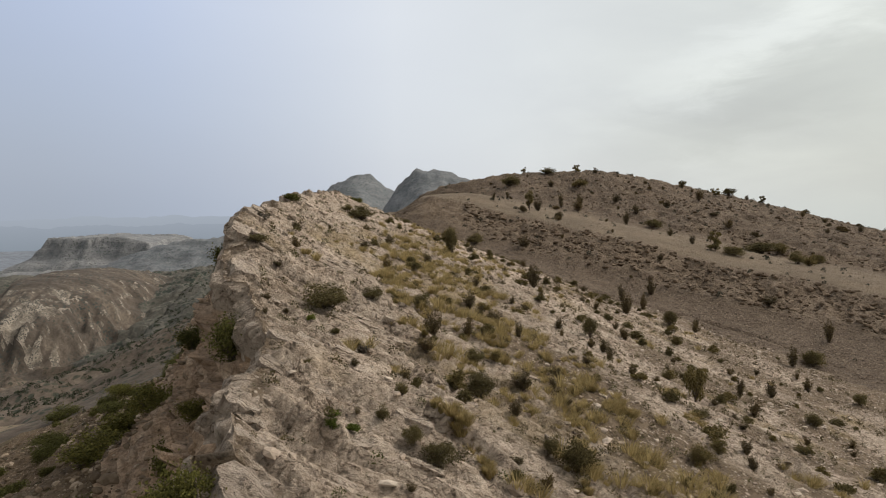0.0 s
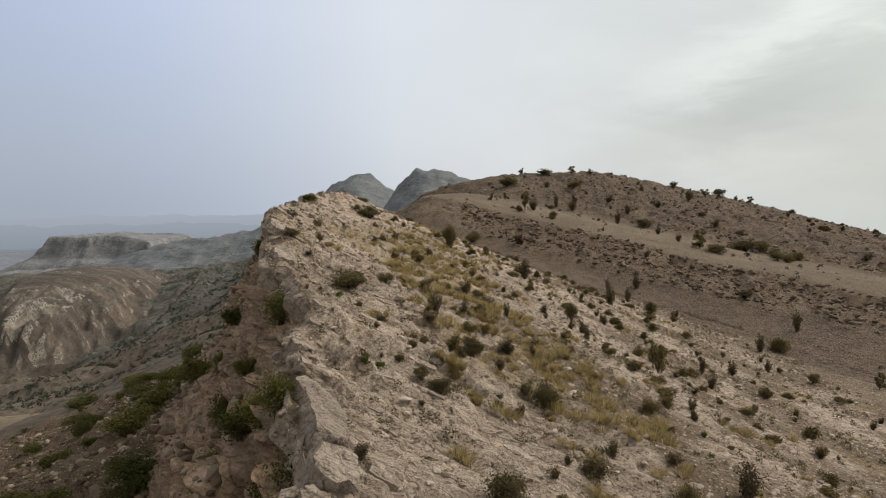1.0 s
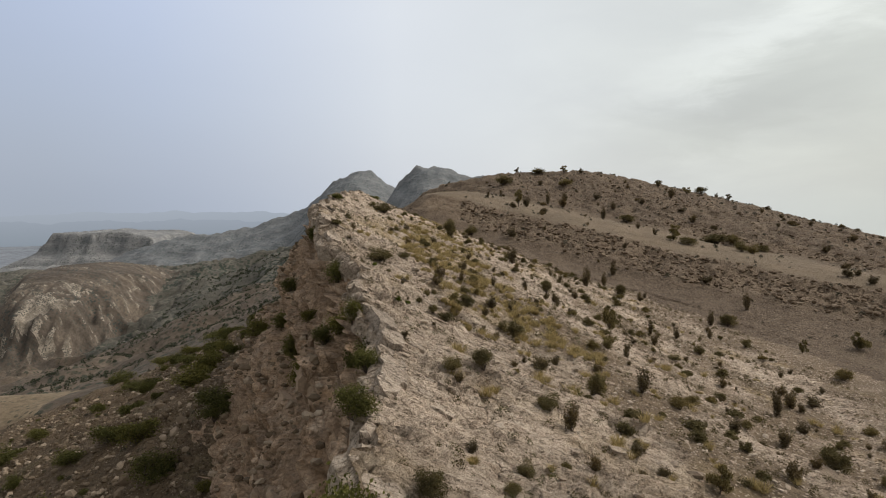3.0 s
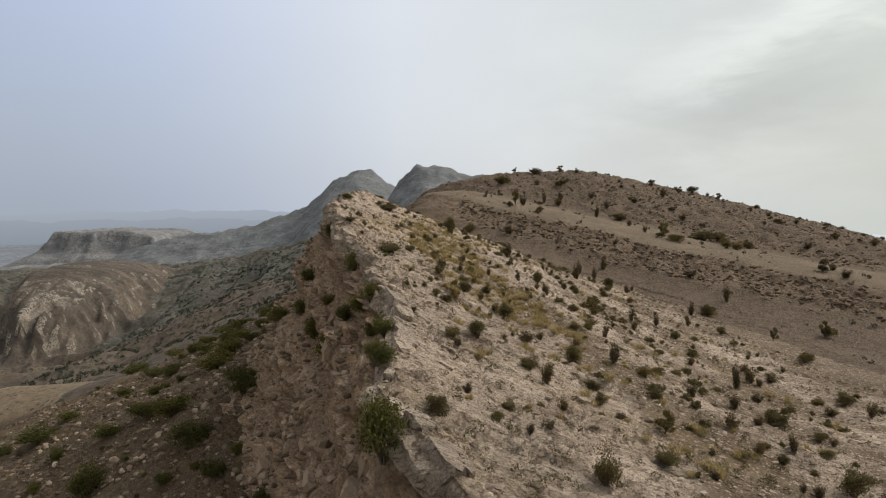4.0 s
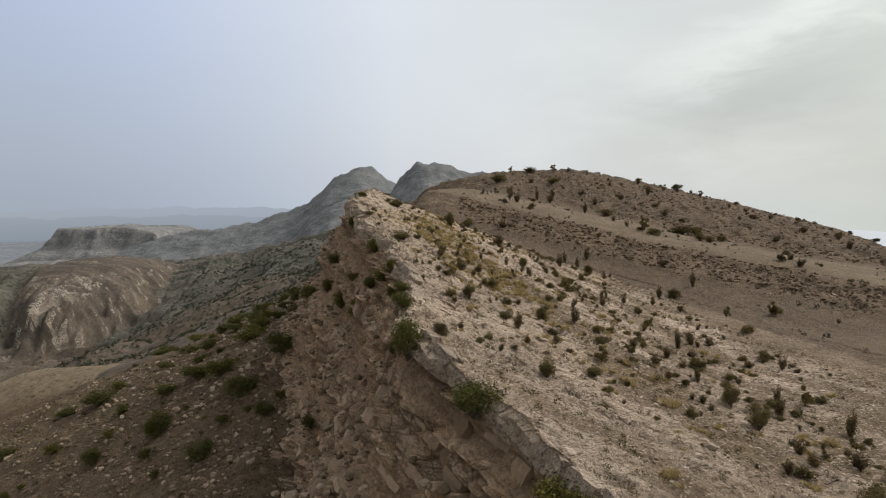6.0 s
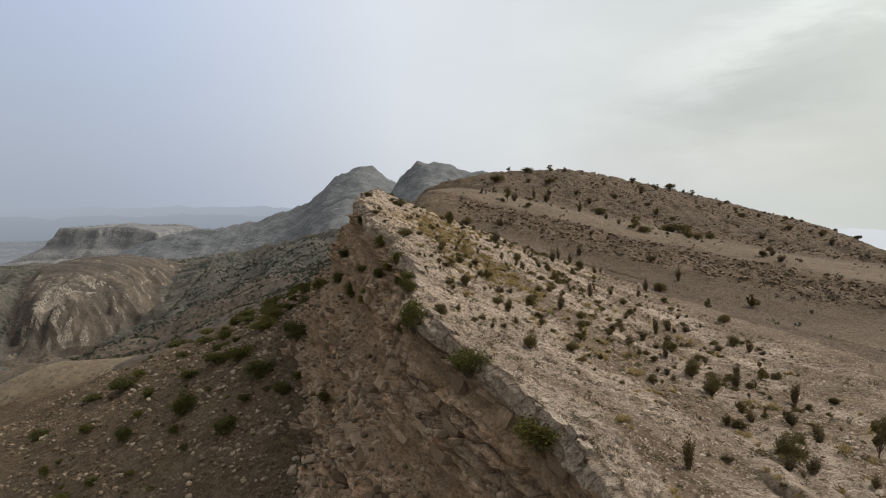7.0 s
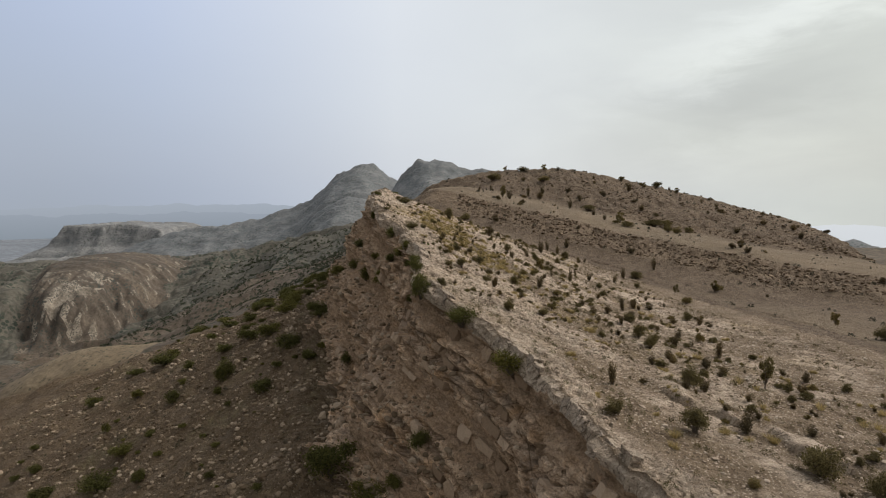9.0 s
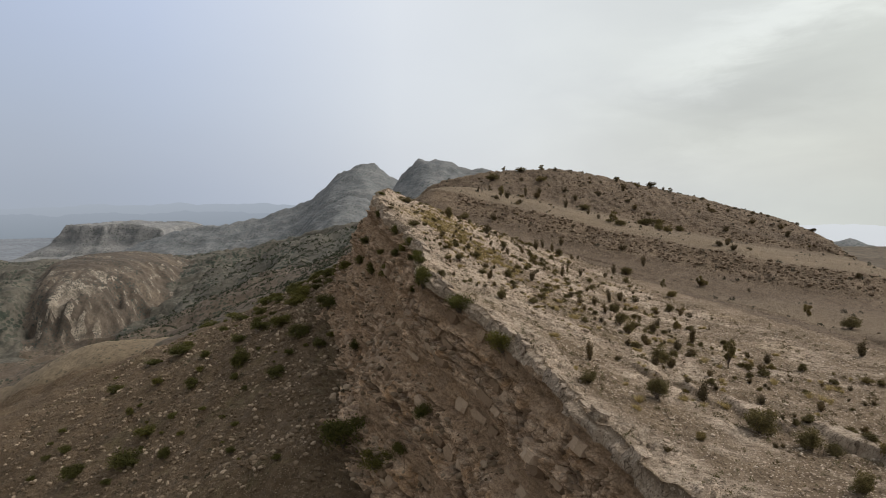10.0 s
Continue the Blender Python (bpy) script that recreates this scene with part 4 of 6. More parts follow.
# ---- mesh building on arrays ----
def raw_mesh(name, verts, faces, mat, flat=True):
    """A mesh from arrays: verts (n, 3), faces (m, 3) or (m, 4)."""
    me = bpy.data.meshes.new(name)
    k = faces.shape[1]
    me.vertices.add(len(verts))
    me.vertices.foreach_set("co", np.asarray(verts, np.float32).ravel())
    me.loops.add(faces.size)
    me.loops.foreach_set("vertex_index", np.asarray(faces, np.int32).ravel())
    me.polygons.add(len(faces))
    me.polygons.foreach_set("loop_start", (np.arange(len(faces)) * k).astype(np.int32))
    me.polygons.foreach_set("use_smooth", np.full(len(faces), not flat))
    me.materials.append(mat)
    me.update(calc_edges=True)
    return me


def unit_dirs(rng, n):
    d = rng.normal(size=(n, 3))
    return d / np.linalg.norm(d, axis=1)[:, None]


def leaf_quads(rng, centres, size, long=1.6):
    """A small pointed leaf spray at each centre, turned at random."""
    n = len(centres)
    a = unit_dirs(rng, n)
    b = np.cross(a, unit_dirs(rng, n))
    b /= np.linalg.norm(b, axis=1)[:, None] + 1e-9
    s = (size * rng.uniform(0.6, 1.4, n))[:, None]
    bend = np.cross(a, b) * s * 0.25
    v = np.stack([centres - a * s * long * 0.5, centres + b * s * 0.5 + bend, centres + a * s * long * 0.5, centres - b * s * 0.5 + bend], 1)
    f = np.arange(4 * n).reshape(n, 4)
    return v.reshape(-1, 3), f


def tube(points, radii, sides=5):
    pts = np.asarray(points, float)
    vs, fs = [], []
    for i, (p, r) in enumerate(zip(pts, radii)):
        d = pts[min(i + 1, len(pts) - 1)] - pts[max(i - 1, 0)]
        d = d / (np.linalg.norm(d) + 1e-9)
        a = np.cross(d, (0.31, 0.95, 0.05))
        a /= np.linalg.norm(a) + 1e-9
        b = np.cross(d, a)
        for k in range(sides):
            w = 2 * math.pi * k / sides
            vs.append(p + r * (math.cos(w) * a + math.sin(w) * b))
        if i:
            o = (i - 1) * sides
            for k in range(sides):
                k2 = (k + 1) % sides
                fs.append((o + k, o + k2, o + sides + k2, o + sides + k))
    return np.array(vs), np.array(fs)


def join(chunks):
    vs, fs, o = [], [], 0
    for v, f in chunks:
        vs.append(v)
        fs.append(f + o)
        o += len(v)
    return np.concatenate(vs), np.concatenate(fs)


def stems(rng, tips, base_r, root=(0, 0, 0), kink=0.12):
    """Stems that leave the root and reach the tips, with kinks."""
    out = []
    for tip in tips:
        tip = np.asarray(tip)
        start = np.asarray(root, float) + rng.normal(size=3) * (0.03, 0.03, 0.0)
        pts = [start + (tip - start) * s + rng.normal(size=3) * kink * s * (1.1 - s) * 2 for s in np.linspace(0, 1, 5)]
        pts[0][2] = min(pts[0][2], -0.05)
        out.append(tube(pts, np.linspace(base_r, base_r * 0.25, 5), 4))
    return join(out)


def plant(name, wood, crown, label, category, group):
    ob = new(name)
    for key, me in (("stem", wood), ("crown", crown)):
        if me is not None:
            p = new(key, me)
            p.parent = ob
    ob.empty_display_size = 0.3
    return tagged(ob, label, category, group)


def bush_meshes(seed, mat, leaves=3600, lumps=14, flat=1.0, leaf=0.032):
    """A rounded, uneven bush, one unit high and about one wide."""
    rng = np.random.default_rng(seed)
    c = []
    for i in range(lumps):
        w = rng.uniform(0, 2 * math.pi)
        r = 0.33 * math.sqrt(rng.uniform(0, 1))
        c.append((r * math.cos(w), r * math.sin(w), rng.uniform(0.25, 0.68) * (1.15 - r)))
    c = np.array(c)
    rad = rng.uniform(0.13, 0.25, lumps)
    pick = rng.integers(0, lumps, leaves)
    d = unit_dirs(rng, leaves)
    rr = rad[pick] * rng.uniform(0.15, 1.12, leaves) ** 0.5 * (1 + 0.28 * np.sin(7 * d[:, 0] + 5 * d[:, 2] + pick))
    p = c[pick] + d * rr[:, None] * (1.15, 1.15, 0.95 * flat)
    stray = rng.random(leaves) < 0.12
    p[stray] += d[stray] * 0.10
    p = p[p[:, 2] > 0.02]
    v, f = leaf_quads(rng, p, leaf)
    wood = stems(rng, c, 0.022)
    return raw_mesh("bush_stem", *wood, MAT_BARK), raw_mesh("bush_crown", v, f, mat)


def shrub_meshes(seed, mat, leaves=1300, sprays=15, leaf=0.036):
    """An upright, ragged, see-through shrub, one unit high."""
    rng = np.random.default_rng(seed)
    tips = []
    for i in range(sprays):
        w, lean = rng.uniform(0, 2 * math.pi), rng.uniform(0.05, 0.36)
        tips.append((lean * math.cos(w), lean * math.sin(w), rng.uniform(0.45, 1.0) * (1.12 - lean)))
    tips = np.array(tips)
    pick = rng.integers(0, sprays, leaves)
    s = rng.uniform(0.3, 1.05, leaves)[:, None]
    p = tips[pick] * s * (0.75 + 0.25 * s) + rng.normal(size=(leaves, 3)) * (0.065, 0.065, 0.05)
    p = p[p[:, 2] > 0.03]
    v, f = leaf_quads(rng, p, leaf, 1.9)
    return raw_mesh("shrub_stem", *stems(rng, tips, 0.016), MAT_BARK), raw_mesh("shrub_crown", v, f, mat)


def tree_meshes(seed, mat, leaves=1500):
    """A small crooked tree with limbs and a gappy crown, one unit high."""
    rng = np.random.default_rng(seed)
    fork = np.array((rng.uniform(-0.05, 0.05), rng.uniform(-0.05, 0.05), rng.uniform(0.07, 0.15)))
    wood = [tube([(0, 0, -0.06), fork * (0.8, 0.3, 0.5), fork], (0.042, 0.032, 0.027), 6)]
    tips = []
    for i in range(8):
        w, r = i * 0.8 + rng.uniform(-0.3, 0.3), rng.uniform(0.1, 0.38)
        tips.append((r * math.cos(w), r * math.sin(w), rng.uniform(0.26, 0.88) - 0.15 * r))
    tips = np.array(tips)
    for tip in tips:
        m = (fork + tip) / 2 + rng.normal(size=3) * 0.04
        wood.append(tube([fork, m, tip], (0.022, 0.014, 0.006), 4))
    rad = rng.uniform(0.12, 0.22, len(tips))
    pick = rng.integers(0, len(tips), leaves)
    d = unit_dirs(rng, leaves)
    p = tips[pick] + d * (rad[pick] * rng.uniform(0.2, 1.0, leaves) ** 0.45 * (1 + 0.25 * np.sin(6 * d[:, 1] + 4 * pick)))[:, None] * (1.1, 1.1, 0.75)
    v, f = leaf_quads(rng, p, 0.045)
    return raw_mesh("tree_trunk", *join(wood), MAT_BARK), raw_mesh("tree_crown", v, f, mat)


def tuft_mesh(rng, blades, height, width, at=(0, 0, 0)):
    """Arching blades of dry grass."""
    w = rng.uniform(0, 2 * math.pi, blades)
    r = width * 0.5 * np.sqrt(rng.uniform(0, 1, blades))
    d = np.stack([np.cos(w), np.sin(w), 0 * w], 1)
    side = np.stack([-np.sin(w), np.cos(w), 0 * w], 1)
    h = height * rng.uniform(0.5, 1.1, blades)[:, None]
    base = d * (r * 0.45)[:, None] + np.asarray(at)
    t = (0.005 + 0.006 * rng.random(blades))[:, None] * (1 + height)
    mid = base + d * (r * 0.5)[:, None] + np.array((0, 0, 1.0)) * h * 0.7
    tip = base + d * (r * 1.0)[:, None] + np.array((0, 0, 1.0)) * h
    low = base - np.array((0, 0, 0.05))
    v = np.stack([low - side * t, low + side * t, mid + side * t, tip, mid - side * t], 1)
    i = np.arange(blades)[:, None] * 5
    f = np.concatenate([i + (0, 1, 2), i + (0, 2, 4), i + (4, 2, 3)])
    return v.reshape(-1, 3), f


# ---- plants where they stand ----
BUSHES = [(-5.3, 13.8, 0.24, 0.3), (-0.3, 18.4, 0.9, 1.08), (-1.2, 18.6, 0.73, 0.69), (-2.2, 19, 0.65, 0.44), (2.3, 19.4, 0.57, 0.53), (-5.1, 20.8, 0.36, 0.44), (-1.7, 21.3, 0.58, 0.45), (4.9, 22, 1.55, 1.29), (4.1, 22.8, 1, 0.71), (1.5, 26.6, 1.34, 1.29), (-6, 29, 1.66, 2.36), (12.7, 29, 1.19, 1.13), (1.5, 30.6, 0.88, 0.88), (9.8, -7.4, 0.6, 0.72), (14.5, 30.9, 1.06, 0.84), (13.7, -6.6, 0.56, 0.43), (-10.4, 32.6, 0.62, 1.18), (-4.1, 33, 0.79, 1.1), (6.4, -5.3, 2.11, 1.09), (10.8, -4.8, 0.58, 0.91), (16.9, -4.7, 0.98, 0.79), (-1, -3.8, 1.32, 0.93), (-1.5, 35.9, 1.3, 1.03), (15.7, 35.8, 0.87, 1.04)]
BUSHES_B = [(2, -1.3, 0.53, 0.71), (23.4, 37.7, 0.88, 1.1), (11.2, 0.1, 1.11, 1.3), (2.8, 0.8, 0.94, 0.75), (27.2, -39.6, 2.27, 1.29), (28, 3.6, 0.57, 0.82), (23.8, 3.8, 2.25, 1.31), (21, 6.3, 0.78, 0.78), (19.2, -33, 0.88, 0.88), (29.7, -33, 1.23, 1.32), (-0.1, 8.1, 0.88, 1.15), (5, 8, 1.24, 1.24), (17.7, 46.2, 1.07, 0.98), (28.3, -32.1, 2.24, 1.71), (27.6, 8, 0.63, 0.99), (1.7, 9.9, 1.38, 1.29), (30.5, 48, 1.49, 1.21), (25.5, -29.7, 2.92, 2.59), (26.8, 10.9, 0.76, 1.05), (12.3, 49.6, 2.14, 1.19), (33.9, 50.1, 0.78, 1.17), (37.1, 12.3, 1.08, 1.18), (18.3, -26, 2.27, 2.02), (12.3, -25.3, 1.63, 1.43)]
BUSHES_C = [(9.6, 15.5, 2.32, 1.24), (30, 16.7, 0.96, 0.96), (27, 17.6, 1.94, 1.73), (16.4, 19, 1.1, 1.37), (41.2, 57.9, 1.57, 1.23), (-15.3, 59.6, 1.01, 1.8), (18.4, 21.5, 1.03, 1.15), (22.8, -14.8, 2.56, 1.83), (-9.1, 66.8, 1.77, 2.84), (49, -12, 0.9, 1.02), (47.4, -11.7, 0.9, 1.28), (37.4, 28.8, 1.04, 1.16), (40.4, 29, 1.95, 1.56), (1, 69.7, 3.97, 1.45), (45.7, 72.6, 2.44, 2.1), (23.4, -1.5, 2.5, 1.47), (29.5, 76.8, 2.57, 1.76), (48, 47.9, 1.82, 1.82), (68.4, 21.8, 2.88, 2.68), (0.8, 79.4, 3.11, 2), (6.5, 120.3, 2.85, 2.85), (46.3, 73.4, 2.12, 2.54), (57.5, 117.4, 2.45, 3.57), (53.5, 151.2, 2.86, 4.29)]
BUSHES_D = [(76.3, 135.1, 3.28, 3.28), (70.5, 117.9, 3.26, 2.66), (73.8, 119.3, 2.99, 2.69), (71.7, 133.8, 3.26, 6.52), (81.6, 128.9, 2.54, 2.54), (22, 193.5, 4.79, 5.66), (42.4, 186.5, 2.96, 4.64)]
LIME = [(-3.5, 17.2, 0.37, 0.37), (-3, 17.5, 0.38, 0.38), (-3.7, 18.2, 0.39, 0.35), (-6.1, 26.4, 0.41, 0.36)]
STRAW = [(1.2, 19.4, 0.57, 0.76), (0.6, 20.8, 1.01, 1.42), (5, 20.9, 0.61, 0.61), (-0.3, 21.2, 0.72, 0.62), (-0.4, 25.3, 0.61, 0.73), (3.8, 26.5, 0.57, 0.62), (-2.3, 30.3, 0.73, 0.81), (9.9, 31.9, 0.77, 1.54), (9.4, 32.2, 0.94, 1.56), (8.4, 33.3, 0.8, 1.61), (2.7, 34.8, 0.84, 1.34), (14.7, 34.7, 0.61, 1.35), (3.1, 51.4, 1.47, 1.96), (-2.6, 35.6, 0.95, 1.23), (4.4, 53.1, 1.2, 3), (2.7, 37.6, 0.87, 1.8)]
SHRUBS = [(-1.1, 16.1, 0.29, 0.38), (-3, 18.7, 0.27, 0.25), (2.4, 20.6, 0.4, 0.6), (-3.6, 22.3, 0.39, 0.43), (-7.4, 23.8, 0.32, 0.32), (-1.8, 24.5, 0.95, 0.62), (3, 25.2, 0.86, 0.68), (-4, 25.8, 0.37, 0.4), (-8.1, 26.3, 0.38, 0.5), (-7.2, 26.3, 0.3, 0.35), (-1, 27.9, 0.81, 0.94), (6.6, 28.9, 0.56, 0.45), (3.8, 29.1, 1.13, 1.27), (9.6, 29.4, 0.4, 0.51), (6.2, 29.7, 0.4, 0.46), (10.4, -7.8, 0.3, 0.3), (5.7, 31.1, 0.75, 0.54), (-9, 31.8, 0.36, 0.67), (-0.7, 32.5, 1.56, 1.19), (11.7, -5.6, 0.44, 0.38), (3.4, 33.4, 0.58, 0.64), (1.3, 34, 1.31, 0.82), (3.5, -2.4, 0.62, 0.55), (18.8, 36.7, 0.5, 0.64)]
SHRUBS_B = [(4.7, -1.1, 0.54, 0.64), (4.7, 37.6, 1.26, 0.51), (-9.7, 38.4, 0.91, 0.73), (9.2, 38.2, 0.66, 0.81), (0.6, 1, 0.75, 0.53), (20, 2.7, 0.72, 0.48), (6.2, 3.1, 1.11, 0.72), (8.8, 4.3, 0.49, 0.49), (13.6, 42.5, 0.82, 0.66), (15.4, -36, 0.58, 0.74), (19.9, 43, 0.58, 0.67), (15.7, 43.3, 0.5, 0.67), (10.4, 5.9, 0.51, 0.85), (29.1, 5.6, 1.92, 1.28), (-4.4, 45.2, 1.07, 0.86), (5.9, 6.7, 1.51, 1.08), (19.4, 6.4, 1.21, 0.78), (1.9, 45.3, 1.52, 1.3), (0.3, 7.2, 0.65, 0.61), (12.8, 45.3, 1.52, 0.78), (31.5, 44.8, 0.87, 0.7), (24, 45.2, 1.75, 1.14), (11.7, 47.1, 0.81, 0.81), (23.1, 8.8, 1.37, 0.82)]
SHRUBS_C = [(-2.7, 9.7, 0.55, 0.64), (31.2, 9.7, 1.87, 0.93), (9.6, 49.1, 1.18, 0.94), (19.8, 10.6, 1.41, 1.23), (-6.7, 50.2, 0.95, 1.05), (25, 49.4, 1.91, 0.76), (36.2, -27.2, 0.69, 0.89), (29.7, 53.1, 1.8, 1.13), (6, 16, 1.04, 1.3), (30.5, 15.8, 0.94, 0.73), (23.3, -24, 2.36, 1.36), (24.8, 16.4, 1.06, 0.95), (34.9, -23.1, 1.18, 0.96), (13.8, 19.2, 1.98, 1.32), (7.6, 19.5, 0.83, 0.83), (24.1, 19, 1.38, 1.32), (13.8, -19.6, 2.25, 1.01), (36.6, 58.9, 1.59, 0.91), (40.3, 21, 0.57, 0.57), (32.1, 60.1, 0.69, 0.69), (17.4, -17.1, 0.59, 0.94), (27, -17.1, 0.94, 0.82), (31.9, -15.7, 0.6, 0.85), (38.4, 63.6, 0.98, 0.61)]
SHRUBS_D = [(36.5, 25.3, 1.1, 1.47), (41.2, 26.3, 2, 1.12), (43.3, 27.7, 0.51, 1.15), (17.6, 68, 0.91, 0.91), (20.4, -10.5, 1.17, 0.78), (29.5, 29.5, 2.61, 1.17), (32.9, 31.4, 0.94, 0.94), (32.3, 32, 1.89, 1.49), (29.4, -7.3, 1.23, 1.09), (42.3, 70.9, 2.73, 1.36), (26.4, 33.4, 1.1, 1.1), (27.9, -6.2, 1.52, 1.24), (35.8, 34.5, 1.26, 1.82), (39.5, -5.3, 1.54, 1.12), (32.9, 77, 1.77, 1.33), (40.9, 40.9, 0.91, 0.61), (56, 1.4, 2.68, 1.53), (33.5, 2.7, 2.48, 1.24), (39, 45.5, 1.13, 0.8), (41.4, 47.8, 0.83, 0.66), (29.8, 87.9, 2.94, 1.18), (28, 92.5, 3.09, 1.24), (9.9, 65.4, 2.45, 1.96), (23.3, 75.1, 3.23, 1.51)]
SHRUBS_E = [(36.2, 84.2, 1.17, 0.93), (34.1, 97.2, 2.97, 1.67), (53, 80.8, 3.26, 1.71), (24.2, 150.7, 3.91, 2.49), (33.7, 169.4, 4.3, 1.95), (37.8, 167, 3.87, 3.09), (46.5, 151.2, 4.29, 1.79), (50.5, 132.2, 2.25, 1.45), (52.1, 124, 2.15, 1.38), (15.9, 116.2, 3.21, 2.34), (13.1, 152.5, 2.15, 1.08), (19.4, 177.4, 2.03, 1.22), (40.1, 174.1, 2.8, 2.4), (50.4, 173.6, 2.79, 2.79), (76.7, 178.7, 3.68, 3.27), (64.2, 171, 2.76, 2.76), (52.7, 162.5, 2.65, 2.65), (73.7, 153.3, 2.53, 2.53), (113.3, 141.6, 2.39, 2.39), (97.9, 129.6, 2.23, 2.87), (81, 89.2, 1.94, 2.43), (34.6, 190.4, 2.15, 2.58), (50.6, 91.9, 1.73, 2.97), (52.3, 204.5, 2.31, 1.85)]
SHRUBS_F = [(101, 198.3, 1.81, 1.36), (105.3, 174.3, 2.04, 1.63), (114, 162.1, 1.93, 1.93), (110.2, 171.8, 1.62, 2.02), (121.2, 136.7, 2.71, 2.71), (117.6, 126.4, 2.56, 2.56)]
TREES = [(17.5, 40.8, 3.16, 1.5), (13.2, 5.9, 2.04, 1.19), (34, 9.8, 2.33, 1.21), (32.2, -10.3, 3.59, 1.57), (50.8, 60.8, 2.37, 1.33), (61, 64.2, 2.45, 1.37), (67.6, 32.2, 2.96, 1.27), (54.8, 119.6, 2.95, 2.27), (61.9, 64.5, 3.05, 2.11), (21.3, 145.8, 5.2, 2.43), (58, 126.7, 4.06, 2.81), (36.3, 205.8, 2.79, 5.58), (29.1, 213.4, 2.4, 1.92), (45.9, 205.1, 3.25, 2.78), (79.3, 198, 3.16, 2.71), (85.2, 186.5, 3.01, 2.58), (96.3, 200.7, 3.2, 5.03), (99.8, 186.2, 3.01, 2.15)]
GREEN_BUSHES = [(-29.3, 23.7, 2.41, 3.92), (-22.2, 24.4, 2.43, 2.12), (-20.7, 26.7, 1.25, 1.38), (-28.3, 27.4, 1.65, 1.65), (-38.3, 27.4, 1.92, 1.28), (-8.5, -11.9, 2.91, 3.55), (-27.6, 31.8, 3.24, 3.72), (-38.7, 31.9, 4.76, 3.06), (-22.3, 33.8, 2.76, 2.9), (-13, -6, 5.47, 5.26), (-22, -4.3, 1.15, 1.15), (-48.9, 38.5, 1.64, 1.78), (-33.1, 40.3, 3.78, 3.78), (-58, 40.1, 2.28, 1.9), (-42.8, 43.8, 2.21, 3.16), (-38.2, 44.2, 3.01, 3.57), (-50.5, 45.2, 2.01, 2.01), (-31.6, 6.6, 1.32, 1.32), (-44.7, 13.3, 2.67, 1.78), (-53.8, 13.2, 1.07, 1.79), (-60.2, 57.1, 3.22, 5.52), (-52.2, 16.4, 3.68, 5.07), (-62.2, 18.1, 3.29, 3.94), (-68.4, 59.6, 1.89, 3.31)]
GREEN_BUSHES_B = [(-34, 57, 3.2, 5.5), (-23, 36, 2.4, 3.8), (-34, 62, 3.83, 3.83), (-42.3, 23.2, 0.98, 1.37), (-72.7, 23, 0.99, 1.38), (-52.6, 23.9, 2.57, 3.57), (-48.3, 24.4, 1.59, 1.59), (-30.7, 69.4, 2.05, 2.05), (-69.7, 27.8, 1.86, 2.06), (-65.1, 71.2, 1.89, 3.16), (-59.7, 31.9, 2.13, 1.28), (-57.3, 74.4, 1.73, 2.59), (-44.1, 79.3, 2.02, 3.93), (-54.7, 81.4, 2.29, 4.58), (-70.8, 47.5, 2.18, 3.15), (-74.7, 176.3, 4.47, 10.07), (-77.4, 143.9, 3.48, 7.73), (-80.9, 125.8, 3.53, 6.35)]
SCARP_BUSHES_B = [(-8.2, 15.5, -8.6, 1.5, 1.7), (-9.5, 17, -11, 1.5, 1.6), (-5.7, 12.6, -6.6, 1.6, 1.3), (-3.9, 6.3, -7.8, 1.4, 1.4), (-17.8, 37.7, -12.1, 2, 2.6), (-4, 0.2, -8.3, 1.6, 1.5), (-13.5, 29.2, -12.8, 2.4, 2.2), (-15.3, 36.3, -8.3, 2, 2.3)]
SCARP_BUSHES = [(-3.9, -6.5, -9.9, 3, 2.1), (0.3, -12.6, -11.8, 2.3, 2.7), (4, -18.3, -14.8, 2.5, 3.2), (-4.9, 9.8, -8.9, 2.2, 1.9), (-6.2, 14.2, -8, 2, 2.3), (-9.6, 23.8, -5.6, 2, 2), (-8.3, 18.2, -6.7, 1.2, 1.6), (-13, 34, -3.2, 2.2, 1.9), (-10.5, 17.5, -12, 1.9, 2.2), (-6.6, 4, -12.5, 1.2, 1.4), (-12.8, 27, -9.5, 1.4, 1.7), (-14.6, 15.4, -23.4, 2.08, 2.34), (-2, -13, -23.9, 1.89, 2.21), (-4.9, -12.5, -28.4, 1.92, 1.92), (-20.8, 40.6, -13.6, 2.25, 3)]
CREST_BUSHES = [(-13.8, 95, 1.3, 2.4), (-14.4, 56.5, 1.1, 1.7)]
DEAD = [(-12.3, 39.7, 0.75, 1.69), (-3.7, 25.5, 0.49, 0.98)]


QUEUE = []


def stand(proto, x, y, z, h, w, rng):
    k = w / h
    m = Matrix.LocRotScale((x, y, z), Euler((rng.uniform(-0.06, 0.06), rng.uniform(-0.06, 0.06), rng.uniform(0, 6.28))),
                           (h * k, h * k, h))
    QUEUE.append((proto, m))


